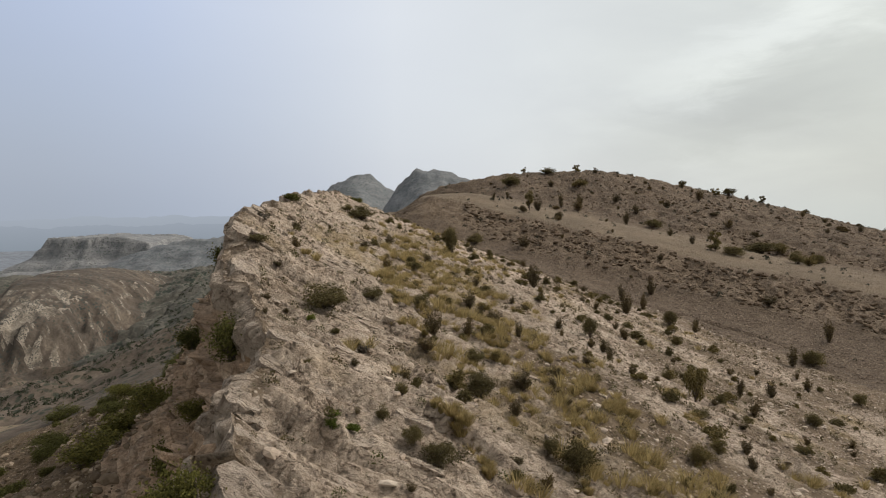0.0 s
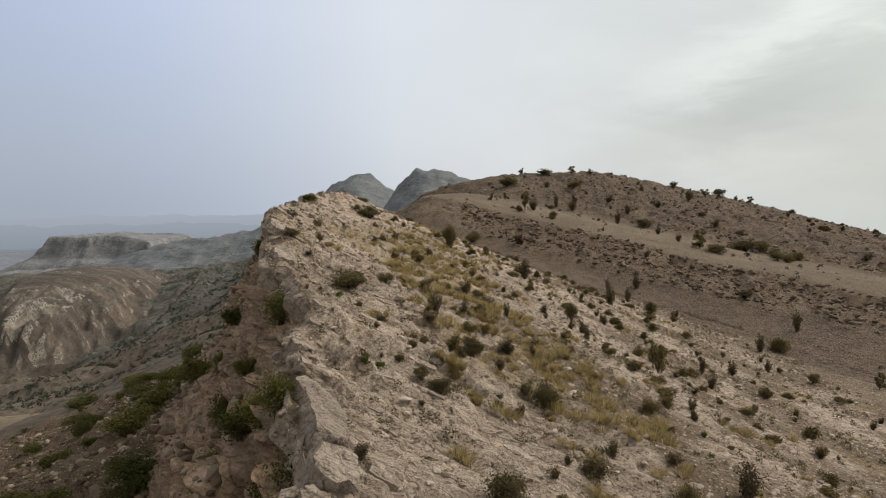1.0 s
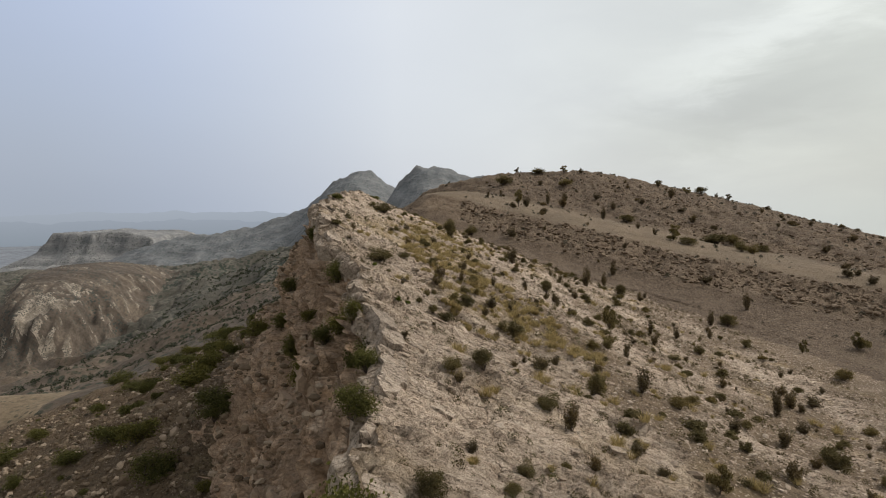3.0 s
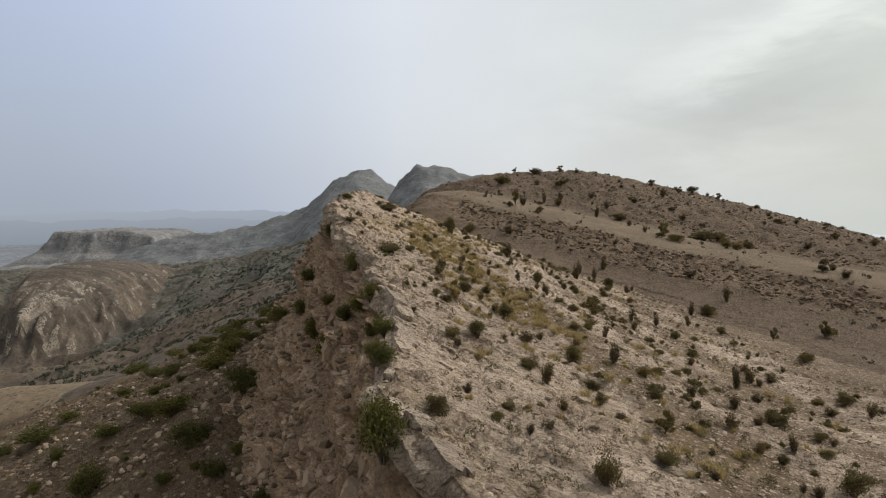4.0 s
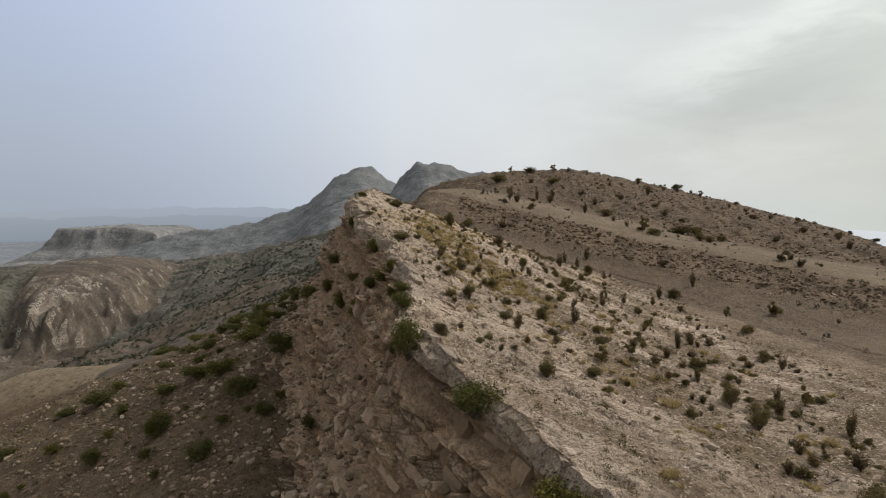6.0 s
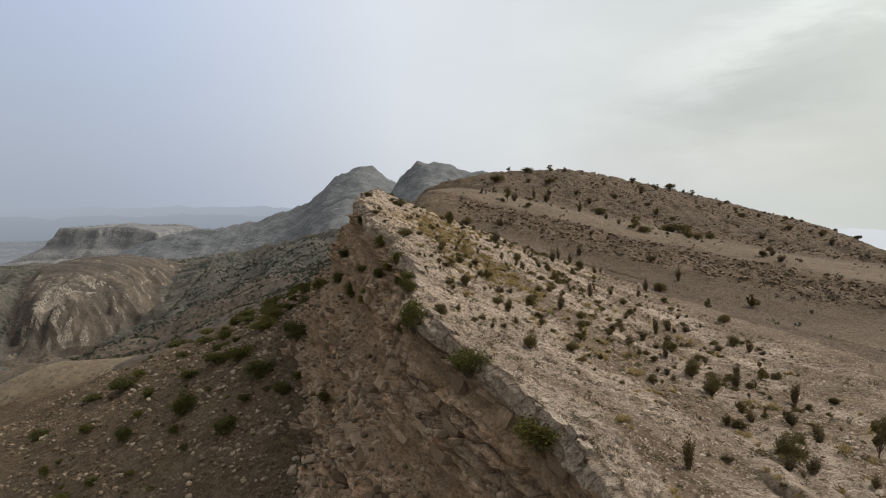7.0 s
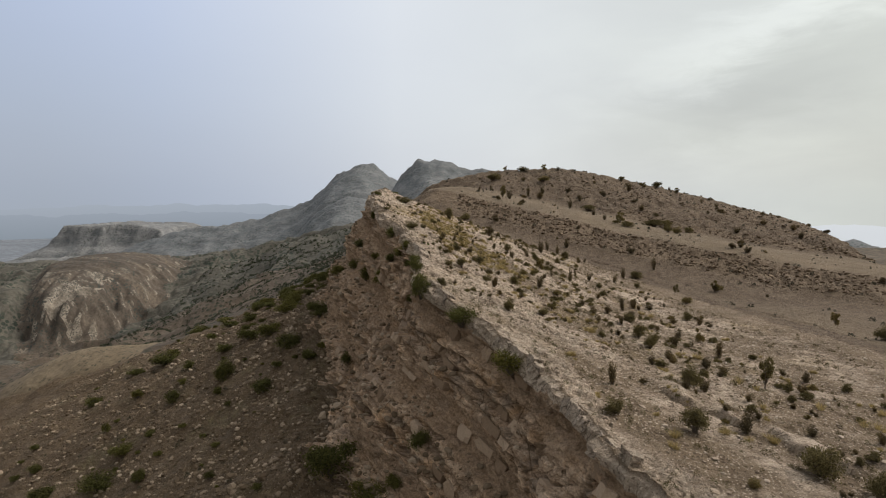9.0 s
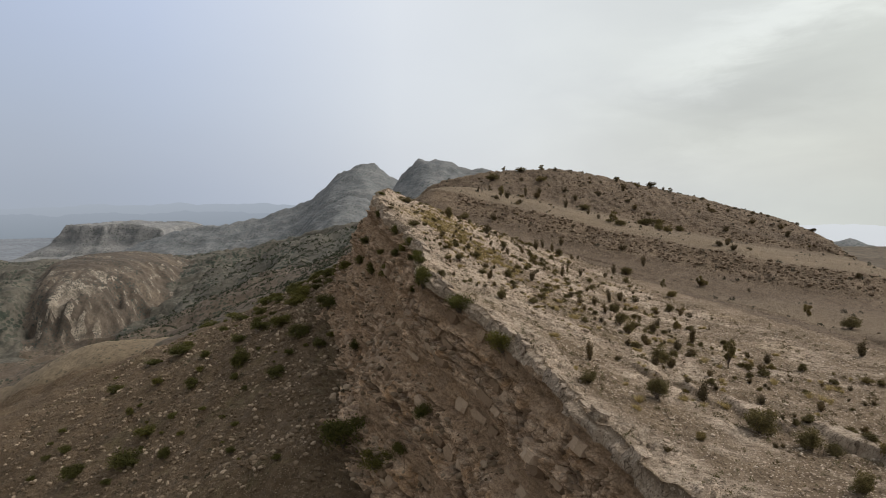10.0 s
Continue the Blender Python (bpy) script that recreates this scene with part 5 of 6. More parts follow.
def grow_all():
    rng = np.random.default_rng(7)
    bush_kinds = [plant("bush", *bush_meshes(100 + i, MAT_OLIVE), "rounded olive-brown bush on pale limestone", "bush", "bushes on the ridge") for i in range(4)]
    shrub_kinds = [plant("shrub", *shrub_meshes(200 + i, MAT_DRAB), "upright ragged dark shrub on stony ground", "shrub", "shrubs on the slopes") for i in range(5)]
    tree_kinds = [plant("tree", *tree_meshes(300 + i, MAT_OLIVE), "small crooked tree with a gappy dark crown", "tree", "small trees") for i in range(4)]
    green_kinds = [plant("green_bush", *bush_meshes(400 + i, MAT_GREEN, 3600, 16, 0.9), "spreading dark green bush on brown scree", "bush", "green bushes on the scree") for i in range(4)]
    scarp_kinds = [plant("scarp_bush", *bush_meshes(500 + i, MAT_GREEN, 3600, 15, 1.1), "dense green bush clinging below the caprock", "bush", "bushes on the scarp") for i in range(3)]
    lime_kinds = [plant("green_cushion", *bush_meshes(600 + i, MAT_LIME, 600, 6, 0.8, 0.09), "small fresh green cushion plant on limestone", "plant", "green cushion plants") for i in range(2)]
    dead_kinds = [plant("dead_shrub", *shrub_meshes(700 + i, MAT_TWIG, 500, 16, 0.05), "low grey dead shrub on limestone", "shrub", "dead shrubs") for i in range(3)]
    low_kinds = [plant("low_bush", *bush_meshes(800 + i, MAT_OLIVE, 1100, 8, 0.9, 0.06), "low olive-brown bush between limestone slabs", "bush", "low bushes on the dip slope") for i in range(4)]
    hill_kinds = [plant("hillside_bush", *bush_meshes(900 + i, MAT_DRAB, 1100, 8, 1.0, 0.06), "dark rounded bush on the stony hillside", "bush", "bushes on the hillside") for i in range(3)]
    protos = low_kinds + hill_kinds + bush_kinds + shrub_kinds + tree_kinds + green_kinds + scarp_kinds + lime_kinds + dead_kinds
    used = []

    def place(kinds, rows, fat=1.0, tall=1.0):
        for x, y, h, w in rows:
            z, _ = ground_at(x, y)
            if z is None:
                continue
            stand(kinds[rng.integers(len(kinds))], x, y, z - 0.04 * h, h * tall, w * fat, rng)
            used.append((x, y, max(h, w)))
    place(bush_kinds, BUSHES + BUSHES_B + BUSHES_C + BUSHES_D, 1.15)
    place(shrub_kinds, SHRUBS + SHRUBS_B + SHRUBS_C + SHRUBS_D + SHRUBS_E + SHRUBS_F, 1.35)
    place(tree_kinds, [r for r in TREES if r[3] < 1.15 * r[2]], 1.2)
    place(bush_kinds, [r for r in TREES if r[3] >= 1.15 * r[2]], 1.0)
    place(green_kinds, GREEN_BUSHES + GREEN_BUSHES_B, 1.15, 0.95)
    place(green_kinds, CREST_BUSHES)
    place(lime_kinds, LIME, 1.3)
    place(dead_kinds, DEAD, 1.2)
    for x, y, z, h, w in SCARP_BUSHES + SCARP_BUSHES_B:
        hit, loc, _, _ = ridge.ray_cast((x - 50, y, z + 0.2 * h), (1, 0, 0))
        px, pz = loc.x - 0.10 * w, loc.z - 0.35 * h
        if not hit or loc.x > float(crest_x(y)) + 0.8:
            px, pz = x, ridge_at(x, y)[0] - 0.12 * h
        stand(scarp_kinds[rng.integers(3)], px, y, pz, h * 1.05, w * 1.15, rng)
        used.append((px, y, w))

    def free(x, y, gap):
        return all(abs(x - a) > gap * 0.5 + 0.3 * s or abs(y - b) > gap * 0.5 + 0.3 * s for a, b, s in used)

    # smaller shrubs between them, thickest on the lower rock bed
    def fill(count, x, y, chance, gap, sizes, power, kinds_of, spread):
        ok = rng.random(len(x)) < chance
        made = 0
        for px, py in zip(x[ok], y[ok]):
            if made >= count:
                break
            if not free(px, py, gap):
                continue
            z, _ = ground_at(float(px), float(py))
            if z is None:
                continue
            h = sizes[0] + sizes[1] * rng.random() ** power
            kinds = kinds_of()
            stand(kinds[rng.integers(len(kinds))], float(px), float(py), z - 0.06 * h, h, h * rng.uniform(*spread), rng)
            used.append((px, py, h))
            made += 1
    y, u = rng.uniform(-45, 95, 5000), rng.uniform(1.5, 60, 5000)
    x = crest_x(y) + u
    d = 0.12 + 0.75 * np.exp(-((u - 27) / 12) ** 2) + 0.35 * np.exp(-((u - 12) / 7) ** 2 - ((y - 45) / 25) ** 2)
    d = d * np.where((u < 12) & (y < 22), 0.5, 1.0) * (x < foot_x(y) - 1)
    fill(400, x, y, d, 1.2, (0.4, 0.9), 1.6, lambda: low_kinds if rng.random() < 0.68 else shrub_kinds, (0.9, 1.5))
    x, y = rng.uniform(-90, -16, 1500), rng.uniform(-30, 110, 1500)
    fill(110, x, y, (crest_x(y) - x > 13) * 1.0, 3, (0.4, 0.9), 2, lambda: green_kinds, (1.1, 1.7))
    y, u = rng.uniform(30, 140, 900), rng.uniform(9, 46, 900)
    fill(60, crest_x(y) - u, y, (0.35 + 0.65 * smooth(50, 90, y)) * np.exp(-((u - 14) / 18) ** 2), 2.5, (1.2, 2.2), 1.5, lambda: green_kinds, (1.0, 1.6))
    x, y = rng.uniform(5, 190, 3000), rng.uniform(60, 212, 3000)
    w, v, band, up, terr = hill_detail(x, y)
    fill(130, x, y, (0.2 + 0.6 * up + 0.15 * terr) * (x > foot_x(np.minimum(y, 124)) + 4), 4, (0.8, 1.5), 2,
         lambda: hill_kinds if rng.random() < 0.72 else shrub_kinds, (0.9, 1.5))
    # the first of each kind stands where the last copy would
    last = {}
    for proto, m in QUEUE:
        last[proto] = m
    for proto in protos:
        if proto in last:
            proto.matrix_basis = last[proto]
        else:
            for o in (*proto.children_recursive, proto):
                bpy.data.objects.remove(o)
    for proto, m in QUEUE:
        if m is not last[proto]:
            copy = copy_thing(proto, m)
            copy.matrix_basis = m
    return used


USED = grow_all()


def scatter_leaves(name, mat, spots, quads, leaf, seed, label, category):
    """Low scrub too thick to count: small clumps of leaves."""
    rng = np.random.default_rng(seed)
    cs, sz = [], []
    for x, y, z, h in spots:
        d = unit_dirs(rng, quads)
        d[:, 2] = np.abs(d[:, 2])
        r = rng.uniform(0.3, 1.0, quads) ** 0.5
        cs.append(np.array((x, y, z)) + d * r[:, None] * (h * 0.62, h * 0.62, h * 0.95))
        sz.append(np.full(quads, leaf * h))
    c, s = np.concatenate(cs), np.concatenate(sz)
    a = unit_dirs(rng, len(c))
    b = np.cross(a, unit_dirs(rng, len(c)))
    b /= np.linalg.norm(b, axis=1)[:, None] + 1e-9
    s = (s * rng.uniform(0.6, 1.4, len(c)))[:, None]
    v = np.stack([c - a * s, c + b * s * 0.6, c + a * s, c - b * s * 0.6], 1).reshape(-1, 3)
    ob = new(name, raw_mesh(name, v, np.arange(len(v)).reshape(-1, 4), mat))
    return tagged(ob, label, category, kind="stuff")


def spots_on(rng, count, x, y, chance, size, power, sheets, sink=0.03, grow=None):
    """Places on the ground with a size each, thinned by chance."""
    ok = np.flatnonzero(rng.random(len(x)) < chance)[:count]
    out = []
    for i in ok:
        best = None
        for ob in sheets:
            hit, loc, _, _ = ob.ray_cast((x[i], y[i], 150), (0, 0, -1))
            if hit and (best is None or loc.z > best):
                best = loc.z
        if best is not None:
            out.append((x[i], y[i], best - sink, (size[0] + size[1] * rng.random() ** power) * (1 if grow is None else grow[i])))
    return out


def small_growth():
    rng = np.random.default_rng(21)
    y, u = rng.uniform(-48, 110, 16000), rng.uniform(0.8, 62, 16000)
    x = crest_x(y) + u
    d = (0.42 + 0.5 * np.exp(-((u - 26) / 14) ** 2) + 0.35 * smooth(15, 45, y) + 0.35 * smooth(9, 4, u) * smooth(10, -5, y)) * (0.5 + 0.7 * vnoise(x / 5, y / 5, 95)) * (x < foot_x(y) + 1.5)
    low = spots_on(rng, 4600, x, y, d, (0.16, 0.42), 1.8, (ridge,))
    scatter_leaves("low_scrub", MAT_SCRUB, low, 70, 0.095, 31, "low dark cushion scrub scattered over limestone", "scrub")
    y, u = rng.uniform(-46, 90, 6000), rng.uniform(0.6, 40, 6000)
    x = crest_x(y) + u
    d = (0.25 + 0.75 * smooth(14, 3, u)) * smooth(-0.4, 0.5, vnoise(x / 4, y / 4, 89)) * (x < foot_x(y) - 3)
    fresh = spots_on(rng, 1100, x, y, d, (0.14, 0.34), 1.6, (ridge,))
    scatter_leaves("green_herbs", MAT_HERB, fresh, 80, 0.08, 32, "small olive-green herbs tucked between the slabs", "plants")
    y, u = rng.uniform(-30, 105, 9000), rng.uniform(2, 48, 9000)
    x = crest_x(y) + u
    d = 0.45 * vnoise(u / 3, y / 3, 39) + 0.85 * np.exp(-((u - 15) / 6) ** 2 - ((y - 50) / 32) ** 2) + 0.10 * np.exp(-((u - 20) / 4) ** 2) * smooth(45, 30, y) - 0.12
    chunks = []
    for px, py, z, h in spots_on(rng, 1650, x, y, d * (x < foot_x(y) - 2), (0.26, 0.5), 1.6, (ridge,), 0.0):
        for k in range(rng.integers(1, 4)):
            qx, qy = px + rng.normal() * h * 0.5, py + rng.normal() * h * 0.5
            qz, _ = ridge_at(qx, qy)
            if qz is not None:
                chunks.append(tuft_mesh(rng, 90, h * rng.uniform(0.6, 1.0), h * 1.7, (qx, qy, qz)))
    for x, y, h, w in STRAW:
        for k in range(7):
            px, py = x + rng.normal() * w * 0.25, y + rng.normal() * w * 0.25
            z, _ = ridge_at(px, py)
            chunks.append(tuft_mesh(rng, 200, h * rng.uniform(0.28, 0.5), w * 0.55, (px, py, z)))
    v, f = join(chunks)
    tagged(new("straw_grass", raw_mesh("straw_grass", v, f, MAT_STRAW)), "dry straw-coloured grass tufts on the dip slope", "grass", kind="stuff")
    # hillside and valley scrub
    x, y = rng.uniform(0, 230, 4000), rng.uniform(-40, 225, 4000)
    w, v, band, up, terr = hill_detail(x, y)
    far = spots_on(rng, 1700, x, y, (0.35 + 0.5 * up + 0.2 * band) * (x > foot_x(np.minimum(y, 124)) + 3), (0.3, 0.7), 2, (hill,), 0.05)
    scatter_leaves("hillside_scrub", MAT_FARLEAF, far, 44, 0.17, 33, "small dark scrub dotted over the hillside", "scrub")
    y = 110 + 850 * rng.random(16000) ** 1.3
    x = -20 - rng.random(16000) * (60 + 0.55 * y)
    u = crest_x(np.minimum(y, 160)) - x
    d = (0.25 + 0.75 * smooth(-0.2, 0.5, vnoise(x / 40, y / 55, 97) + 0.0004 * y)) * (u > 62 + 75 * smooth(270, 190, y))
    val = spots_on(rng, 6000, x, y, d, (0.8, 2.0), 2, (country,), 0.1, 0.5 + y / 620)
    scatter_leaves("valley_scrub", MAT_VALLEYLEAF, val, 46, 0.15, 35, "grey-green scrub covering the valley slopes", "scrub")
    x, y = rng.uniform(-92, -14, 1200), rng.uniform(-35, 115, 1200)
    tal = spots_on(rng, 700, x, y, (crest_x(y) - x > 11) * 1.0, (0.2, 0.5), 2, (ridge, country), 0.04)
    scatter_leaves("scree_scrub", MAT_FARLEAF, tal, 44, 0.17, 37, "small dark scrub dotted over the scree", "scrub")


small_growth()


# ---- loose stone ----
def icosa():
    p = (1 + math.sqrt(5)) / 2
    v = np.array([(-1, p, 0), (1, p, 0), (-1, -p, 0), (1, -p, 0), (0, -1, p), (0, 1, p), (0, -1, -p), (0, 1, -p), (p, 0, -1), (p, 0, 1), (-p, 0, -1), (-p, 0, 1)], float)
    v /= np.linalg.norm(v, axis=1)[:, None]
    d = np.linalg.norm(v[:, None] - v[None], axis=2)
    e = d < 1.2
    f = []
    for a in range(12):
        for b in range(a + 1, 12):
            for c in range(b + 1, 12):
                if e[a, b] and e[b, c] and e[a, c]:
                    n = np.cross(v[b] - v[a], v[c] - v[a])
                    f.append((a, b, c) if n @ v[a] > 0 else (a, c, b))
    return v, np.array(f)


ICO_V, ICO_F = icosa()


def stone_verts(rng, size, flat=0.6):
    """An angular stone."""
    v = ICO_V * rng.uniform(0.72, 1.2, (12, 1))
    v = np.clip(v, -rng.uniform(0.55, 0.9, 3), rng.uniform(0.55, 0.9, 3))
    v = v * (rng.uniform(0.8, 1.4), rng.uniform(0.7, 1.1), flat * rng.uniform(0.7, 1.2)) * size
    r = np.array(Euler((rng.uniform(-0.4, 0.4), rng.uniform(-0.4, 0.4), rng.uniform(0, 6.28))).to_matrix())
    return v @ r.T


def stone_material(name, stops):
    m, t, b = material(name)
    geo = t.nodes.new("ShaderNodeNewGeometry")
    inf = t.nodes.new("ShaderNodeObjectInfo")
    add = t.nodes.new("ShaderNodeMath")
    add.operation = "FRACT"
    ad2 = t.nodes.new("ShaderNodeMath")
    t.links.new(geo.outputs["Random Per Island"], ad2.inputs[0])
    t.links.new(inf.outputs["Random"], ad2.inputs[1])
    t.links.new(ad2.outputs[0], add.inputs[0])
    col = tramp(t, add.outputs[0], stops)
    n = tnoise(t, tpos(t), 6, 6, 0.7)
    col = tmix(t, 0.6, col, tramp(t, n, [(0.25, (0.55, 0.54, 0.53)), (0.75, (1.3, 1.3, 1.3))]), "MULTIPLY")
    t.links.new(col, b.inputs["Base Color"])
    b.inputs["Roughness"].default_value = 0.95
    tbump(t, b, n, 0.7, 0.05)
    return m


MAT_STONE = stone_material("pale_limestone_fragments", [(0.0, (0.22, 0.172, 0.128)), (0.6, (0.40, 0.325, 0.255)), (1.0, (0.54, 0.46, 0.375))])
MAT_SCREE = stone_material("brown_scree_stone", [(0.0, (0.105, 0.075, 0.047)), (0.6, (0.205, 0.154, 0.105)), (1.0, (0.40, 0.32, 0.235))])
MAT_LEDGE = stone_material("scarp_ledge_stone", [(0.0, (0.20, 0.140, 0.094)), (0.5, (0.30, 0.220, 0.153)), (1.0, (0.40, 0.305, 0.223))])
MAT_BLOCK = stone_material("dark_hill_blocks", [(0.0, (0.100, 0.071, 0.046)), (0.6, (0.162, 0.119, 0.082)), (1.0, (0.255, 0.196, 0.142))])


def stones(name, spots, mat, seed, flat, label):
    rng = np.random.default_rng(seed)
    chunks = [(stone_verts(rng, s, flat) + (x, y, z + 0.1 * s), ICO_F) for x, y, z, s in spots]
    v, f = join(chunks)
    return tagged(new(name, raw_mesh(name, v, f, mat)), label, "stones", kind="stuff")


def loose_stone():
    rng = np.random.default_rng(51)
    x, y = rng.uniform(-95, 6, 60000), rng.uniform(-45, 100, 60000)
    u = crest_x(y) - x
    d = (0.45 + 0.55 * np.exp(-((u - 14) / 22) ** 2)) * (u > 2.5) * (0.6 + 0.8 * vnoise(x / 4, y / 4, 96))
    stones("scree", spots_on(rng, 19000, x, y, d, (0.10, 0.46), 2.9, (ridge, country), 0), MAT_SCREE, 52, 0.65, "broken brown scree stones below the scarp")
    y, u = rng.uniform(-48, 95, 30000), rng.uniform(0.8, 60, 30000)
    x = crest_x(y) + u
    stones("limestone_fragments", spots_on(rng, 11000, x, y, (x < foot_x(y) + 2) * (0.35 + 0.65 * smooth(10, 18, u)), (0.06, 0.26), 3, (ridge,), 0), MAT_STONE, 53, 0.45,
           "pale flat limestone fragments lying on the slope")
    x, y = rng.uniform(5, 150, 30000), rng.uniform(45, 200, 30000)
    w, v, band, up, terr = hill_detail(x, y)
    spots = spots_on(rng, 4200, x, y, (band + 0.12 * up) * (x > foot_x(np.minimum(y, 124)) - 2), (0.22, 0.6), 2.5, (hill, ridge), 0)
    x, y = 78 + rng.normal(size=450) * 13, -6 + rng.normal(size=450) * 12
    spots += spots_on(rng, 450, x, y, np.ones(450), (0.15, 0.5), 2.5, (hill,), 0)
    stones("hill_blocks", spots, MAT_BLOCK, 54, 0.6, "dark angular blocks of the stone band on the hillside")
    # boulders, each its own
    rows = []
    for k in range(64):
        y = rng.uniform(-34, 70)
        u = rng.uniform(4, 26) if k < 44 else -rng.uniform(2, 30)
        x = float(crest_x(y)) - u
        z, _ = ground_at(x, y)
        rows.append((x, y, z, rng.uniform(0.35, 0.95) if k < 44 else rng.uniform(0.25, 0.5)))
    for k, (x, y, z, s) in enumerate(rows):
        v = stone_verts(rng, s, 0.75)
        f = ICO_F
        me = raw_mesh("boulder", v, f, MAT_SCREE if k < 44 else MAT_STONE)
        ob = new("boulder", me)
        ob.location = (x, y, z + 0.15 * s)
        tagged(ob, "weathered brown boulder lying on the scree" if k < 44 else "pale limestone block lying on the slope", "boulder", "boulders")


loose_stone()


# ---- pieces of bare rock: caprock blocks and slabs of the dip slope ----
def rock_piece(rng, size, cuts=(3, 2, 2), wear=0.10):
    """A squared block with worn, uneven faces; its top is at z = 0."""
    nx, ny, nz = cuts
    pts, index = [], {}
    for i in range(nx + 1):
        for j in range(ny + 1):
            for k in range(nz + 1):
                if i in (0, nx) or j in (0, ny) or k in (0, nz):
                    index[i, j, k] = len(pts)
                    q = np.array((i / nx - 0.5, j / ny - 0.5, k / nz - 1.0))
                    edge = (i in (0, nx)) + (j in (0, ny)) + (k in (0, nz))
                    q[:2] *= 1 - 0.06 * (edge - 1)
                    pts.append(q * size + rng.normal(size=3) * wear * np.minimum(size, 1.0) * (1, 1, 0.5))
    fs = []

    def quad(a, b, c, d):
        fs.append((index[a], index[b], index[c], index[d]))
    for i in range(nx):
        for j in range(ny):
            quad((i, j, 0), (i, j + 1, 0), (i + 1, j + 1, 0), (i + 1, j, 0))
            quad((i, j, nz), (i + 1, j, nz), (i + 1, j + 1, nz), (i, j + 1, nz))
        for k in range(nz):
            quad((i, 0, k), (i + 1, 0, k), (i + 1, 0, k + 1), (i, 0, k + 1))
            quad((i, ny, k), (i, ny, k + 1), (i + 1, ny, k + 1), (i + 1, ny, k))
    for j in range(ny):
        for k in range(nz):
            quad((0, j, k), (0, j, k + 1), (0, j + 1, k + 1), (0, j + 1, k))
            quad((nx, j, k), (nx, j + 1, k), (nx, j + 1, k + 1), (nx, j, k + 1))
    return np.array(pts), np.array(fs)


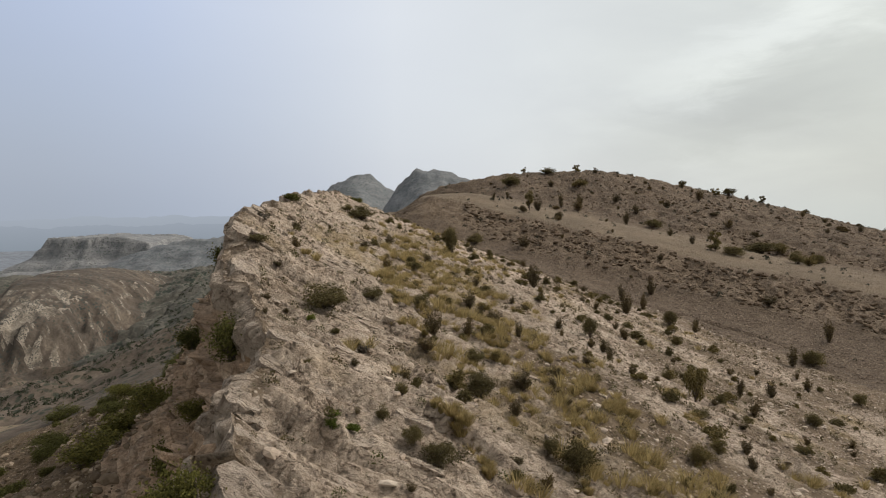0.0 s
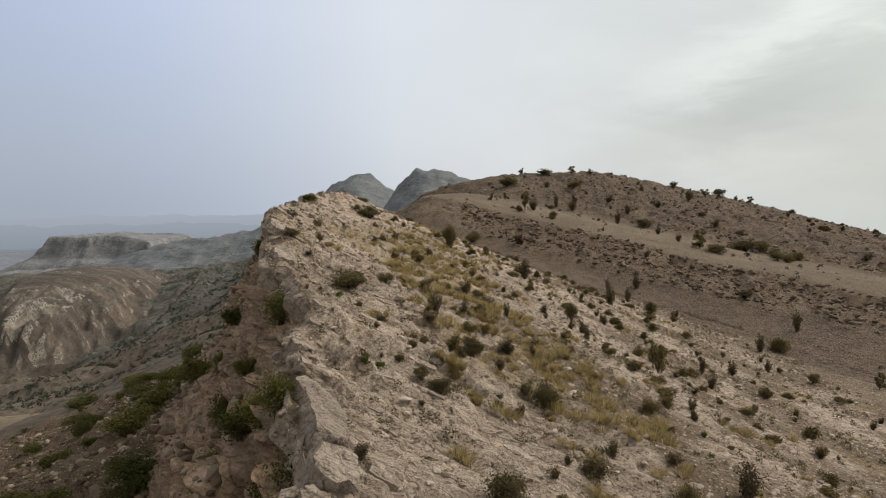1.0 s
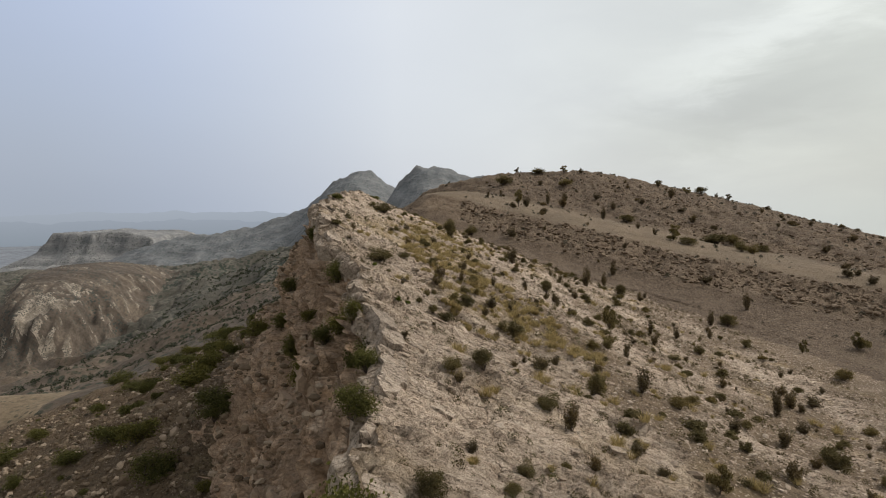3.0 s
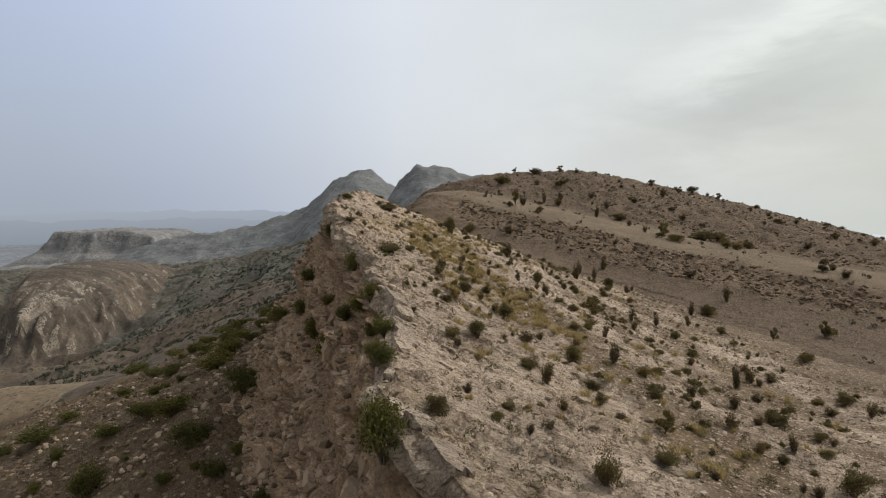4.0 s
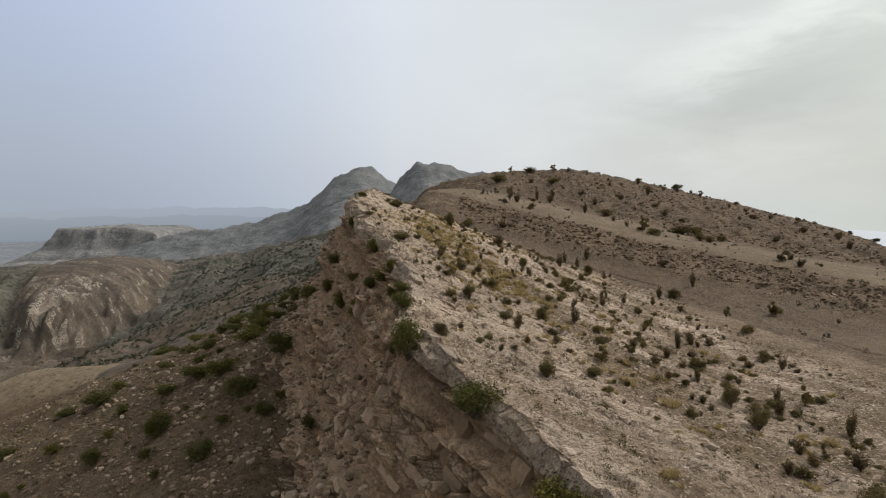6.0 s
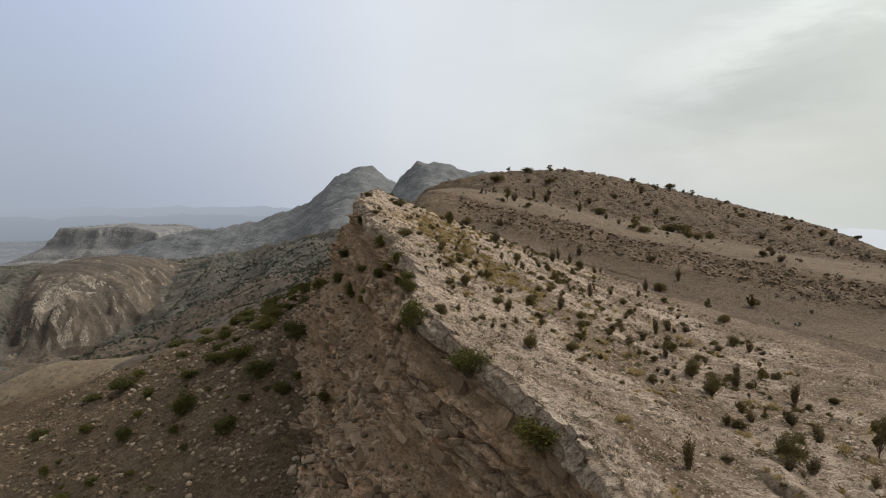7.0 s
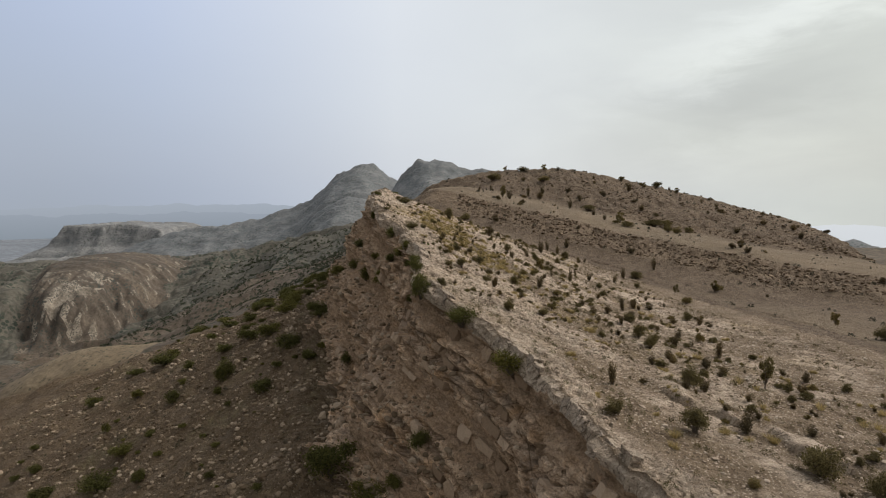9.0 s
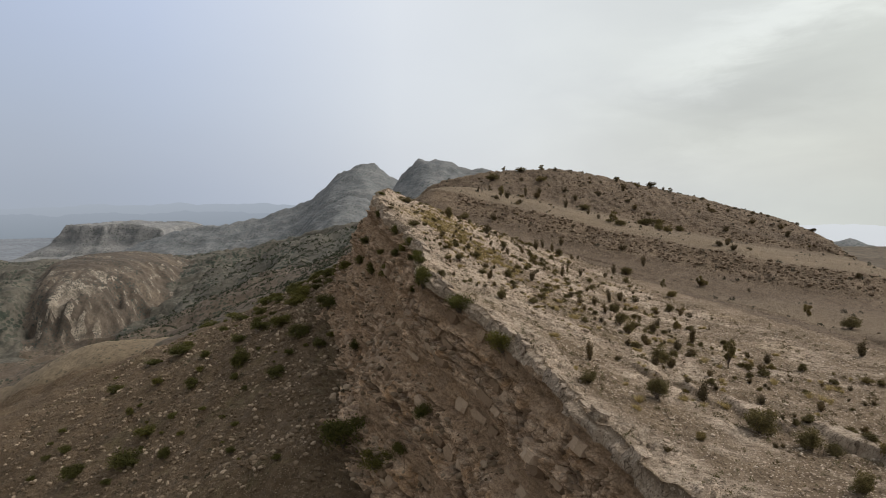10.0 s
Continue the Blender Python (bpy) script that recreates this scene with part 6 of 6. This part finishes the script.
def rock_pieces():
    rng = np.random.default_rng(77)
    jobs = []
    y = -40.0
    while y < 78:
        length = rng.uniform(0.9, 2.6)
        y += length * 0.5
        if rng.random() < 0.5:
            z, _ = ridge_at(float(crest_x(y)) + 0.9, y)
            ax, ay = float(crest_x(y + 0.7) - crest_x(y - 0.7)), 1.4
            rise = float(crest_z(y + 0.7) - crest_z(y - 0.7)) / math.hypot(ax, ay)
            along = Vector((ax, ay, rise * math.hypot(ax, ay))).normalized()
            down = Vector((1, 0, -0.50)).normalized()
            up = down.cross(along).normalized()
            down = along.cross(up).normalized()
            m = Matrix((along, -down, up)).transposed().to_4x4()
            m.translation = (float(crest_x(y)) + rng.uniform(0.15, 0.7), y, z + 0.30 + rng.uniform(-0.1, 0.25))
            jobs.append(("caprock_block", (length * 0.97, rng.uniform(0.9, 1.5), rng.uniform(1.0, 1.6)), m, (5, 4, 3)))
        y += length * 0.5
    kinds = []
    for k in range(9):
        v, f = rock_piece(rng, np.array((rng.uniform(1.1, 2.4), rng.uniform(0.4, 0.9), 0.5)), (4, 2, 1), 0.09)
        kinds.append(raw_mesh("slab", v, f, MAT_SLAB))
    spots, tries = [], 0
    while len(spots) < 260 and tries < 4000:
        tries += 1
        y, u = rng.uniform(3, 62), 0.8 + 15 * rng.random() ** 1.3
        x = float(crest_x(y)) + u
        z, no = ridge_at(x, y)
        if no is None or no.z < 0.75 or any(abs(x - a) < 1.0 and abs(y - b) < 0.6 for a, b in spots):
            continue
        spots.append((x, y))
        gx = -float(right_h(np.array(x + 0.8), np.array(y)) - right_h(np.array(x - 0.8), np.array(y))) / 1.6
        gy = float(right_h(np.array(x), np.array(y + 0.8)) - right_h(np.array(x), np.array(y - 0.8))) / 1.6
        up = Vector((gx, -gy, 1)).normalized()
        along = Vector((1, rng.uniform(-0.35, 0.15), 0))
        along = (along - up * along.dot(up)).normalized()
        m = Matrix((along, up.cross(along), up)).transposed().to_4x4()
        m.translation = (x, y, z + rng.uniform(-0.06, 0.07))
        m = m @ Matrix.Rotation(rng.uniform(-0.05, 0.12), 4, "X") @ Matrix.Diagonal((rng.uniform(0.4, 0.9), rng.uniform(0.45, 0.9), 1, 1))
        jobs.append(("slab", kinds[rng.integers(9)], m, None))
    # hard beds standing out of the scarp, course by course
    ledges = []
    for k in range(12):
        v, f = rock_piece(rng, np.array((rng.uniform(1.2, 3.0), 1.3, rng.uniform(0.5, 1.2))), (4, 3, 2), 0.085)
        ledges.append((float(np.ptp(v[:, 0])), raw_mesh("ledge_block", v, f, MAT_LEDGE)))
    made = 0
    for drop, keep in ((2.2, 0.1), (5.2, -0.12), (6.5, -0.02), (9.4, 0.2), (11.8, -0.05), (13.0, 0.0), (15.6, 0.25), (18.0, 0.1), (19.3, 0.05)):
        y = -41.0 + rng.uniform(0, 2)
        while y < 26 and made < 295:
            length, me = ledges[rng.integers(12)]
            grow = rng.uniform(0.7, 1.1)
            y += 0.5 * length * grow
            cx = float(crest_x(y))
            hit, loc, no, _ = ridge.ray_cast((cx - 70, y, float(crest_z(y)) - drop), (1, 0, 0))
            if hit and loc.x > cx - 16 and float(vnoise(np.array(y / 5), np.array(drop * 3.1), 79)) > keep + 0.01 * max(y, 0):
                ax = float(crest_x(y + 0.7) - crest_x(y - 0.7)) / 1.4
                rise = float(crest_z(y + 0.7) - crest_z(y - 0.7)) / 1.4
                along = Vector((ax + rng.normal() * 0.10, 1, rise + rng.normal() * 0.07)).normalized()
                across = Vector((1, 0, -0.42))
                across = (across - along * across.dot(along)).normalized()
                m = Matrix((along, -across, along.cross(-across))).transposed().to_4x4()
                m.translation = loc + Vector((rng.uniform(0.25, 0.7), 0, rng.uniform(-0.1, 0.25)))
                m = m @ Matrix.Diagonal((grow, 1, rng.uniform(0.8, 1.25), 1))
                jobs.append(("ledge_block", me, m, None))
                made += 1
            y += 0.5 * length * grow
    for name, what, m, cuts in jobs:
        me = what if cuts is None else raw_mesh(name, *rock_piece(rng, np.array(what), cuts, 0.10), MAT_SLAB)
        ob = new(name, me)
        ob.parent = ridge
        ob.matrix_basis = m


rock_pieces()
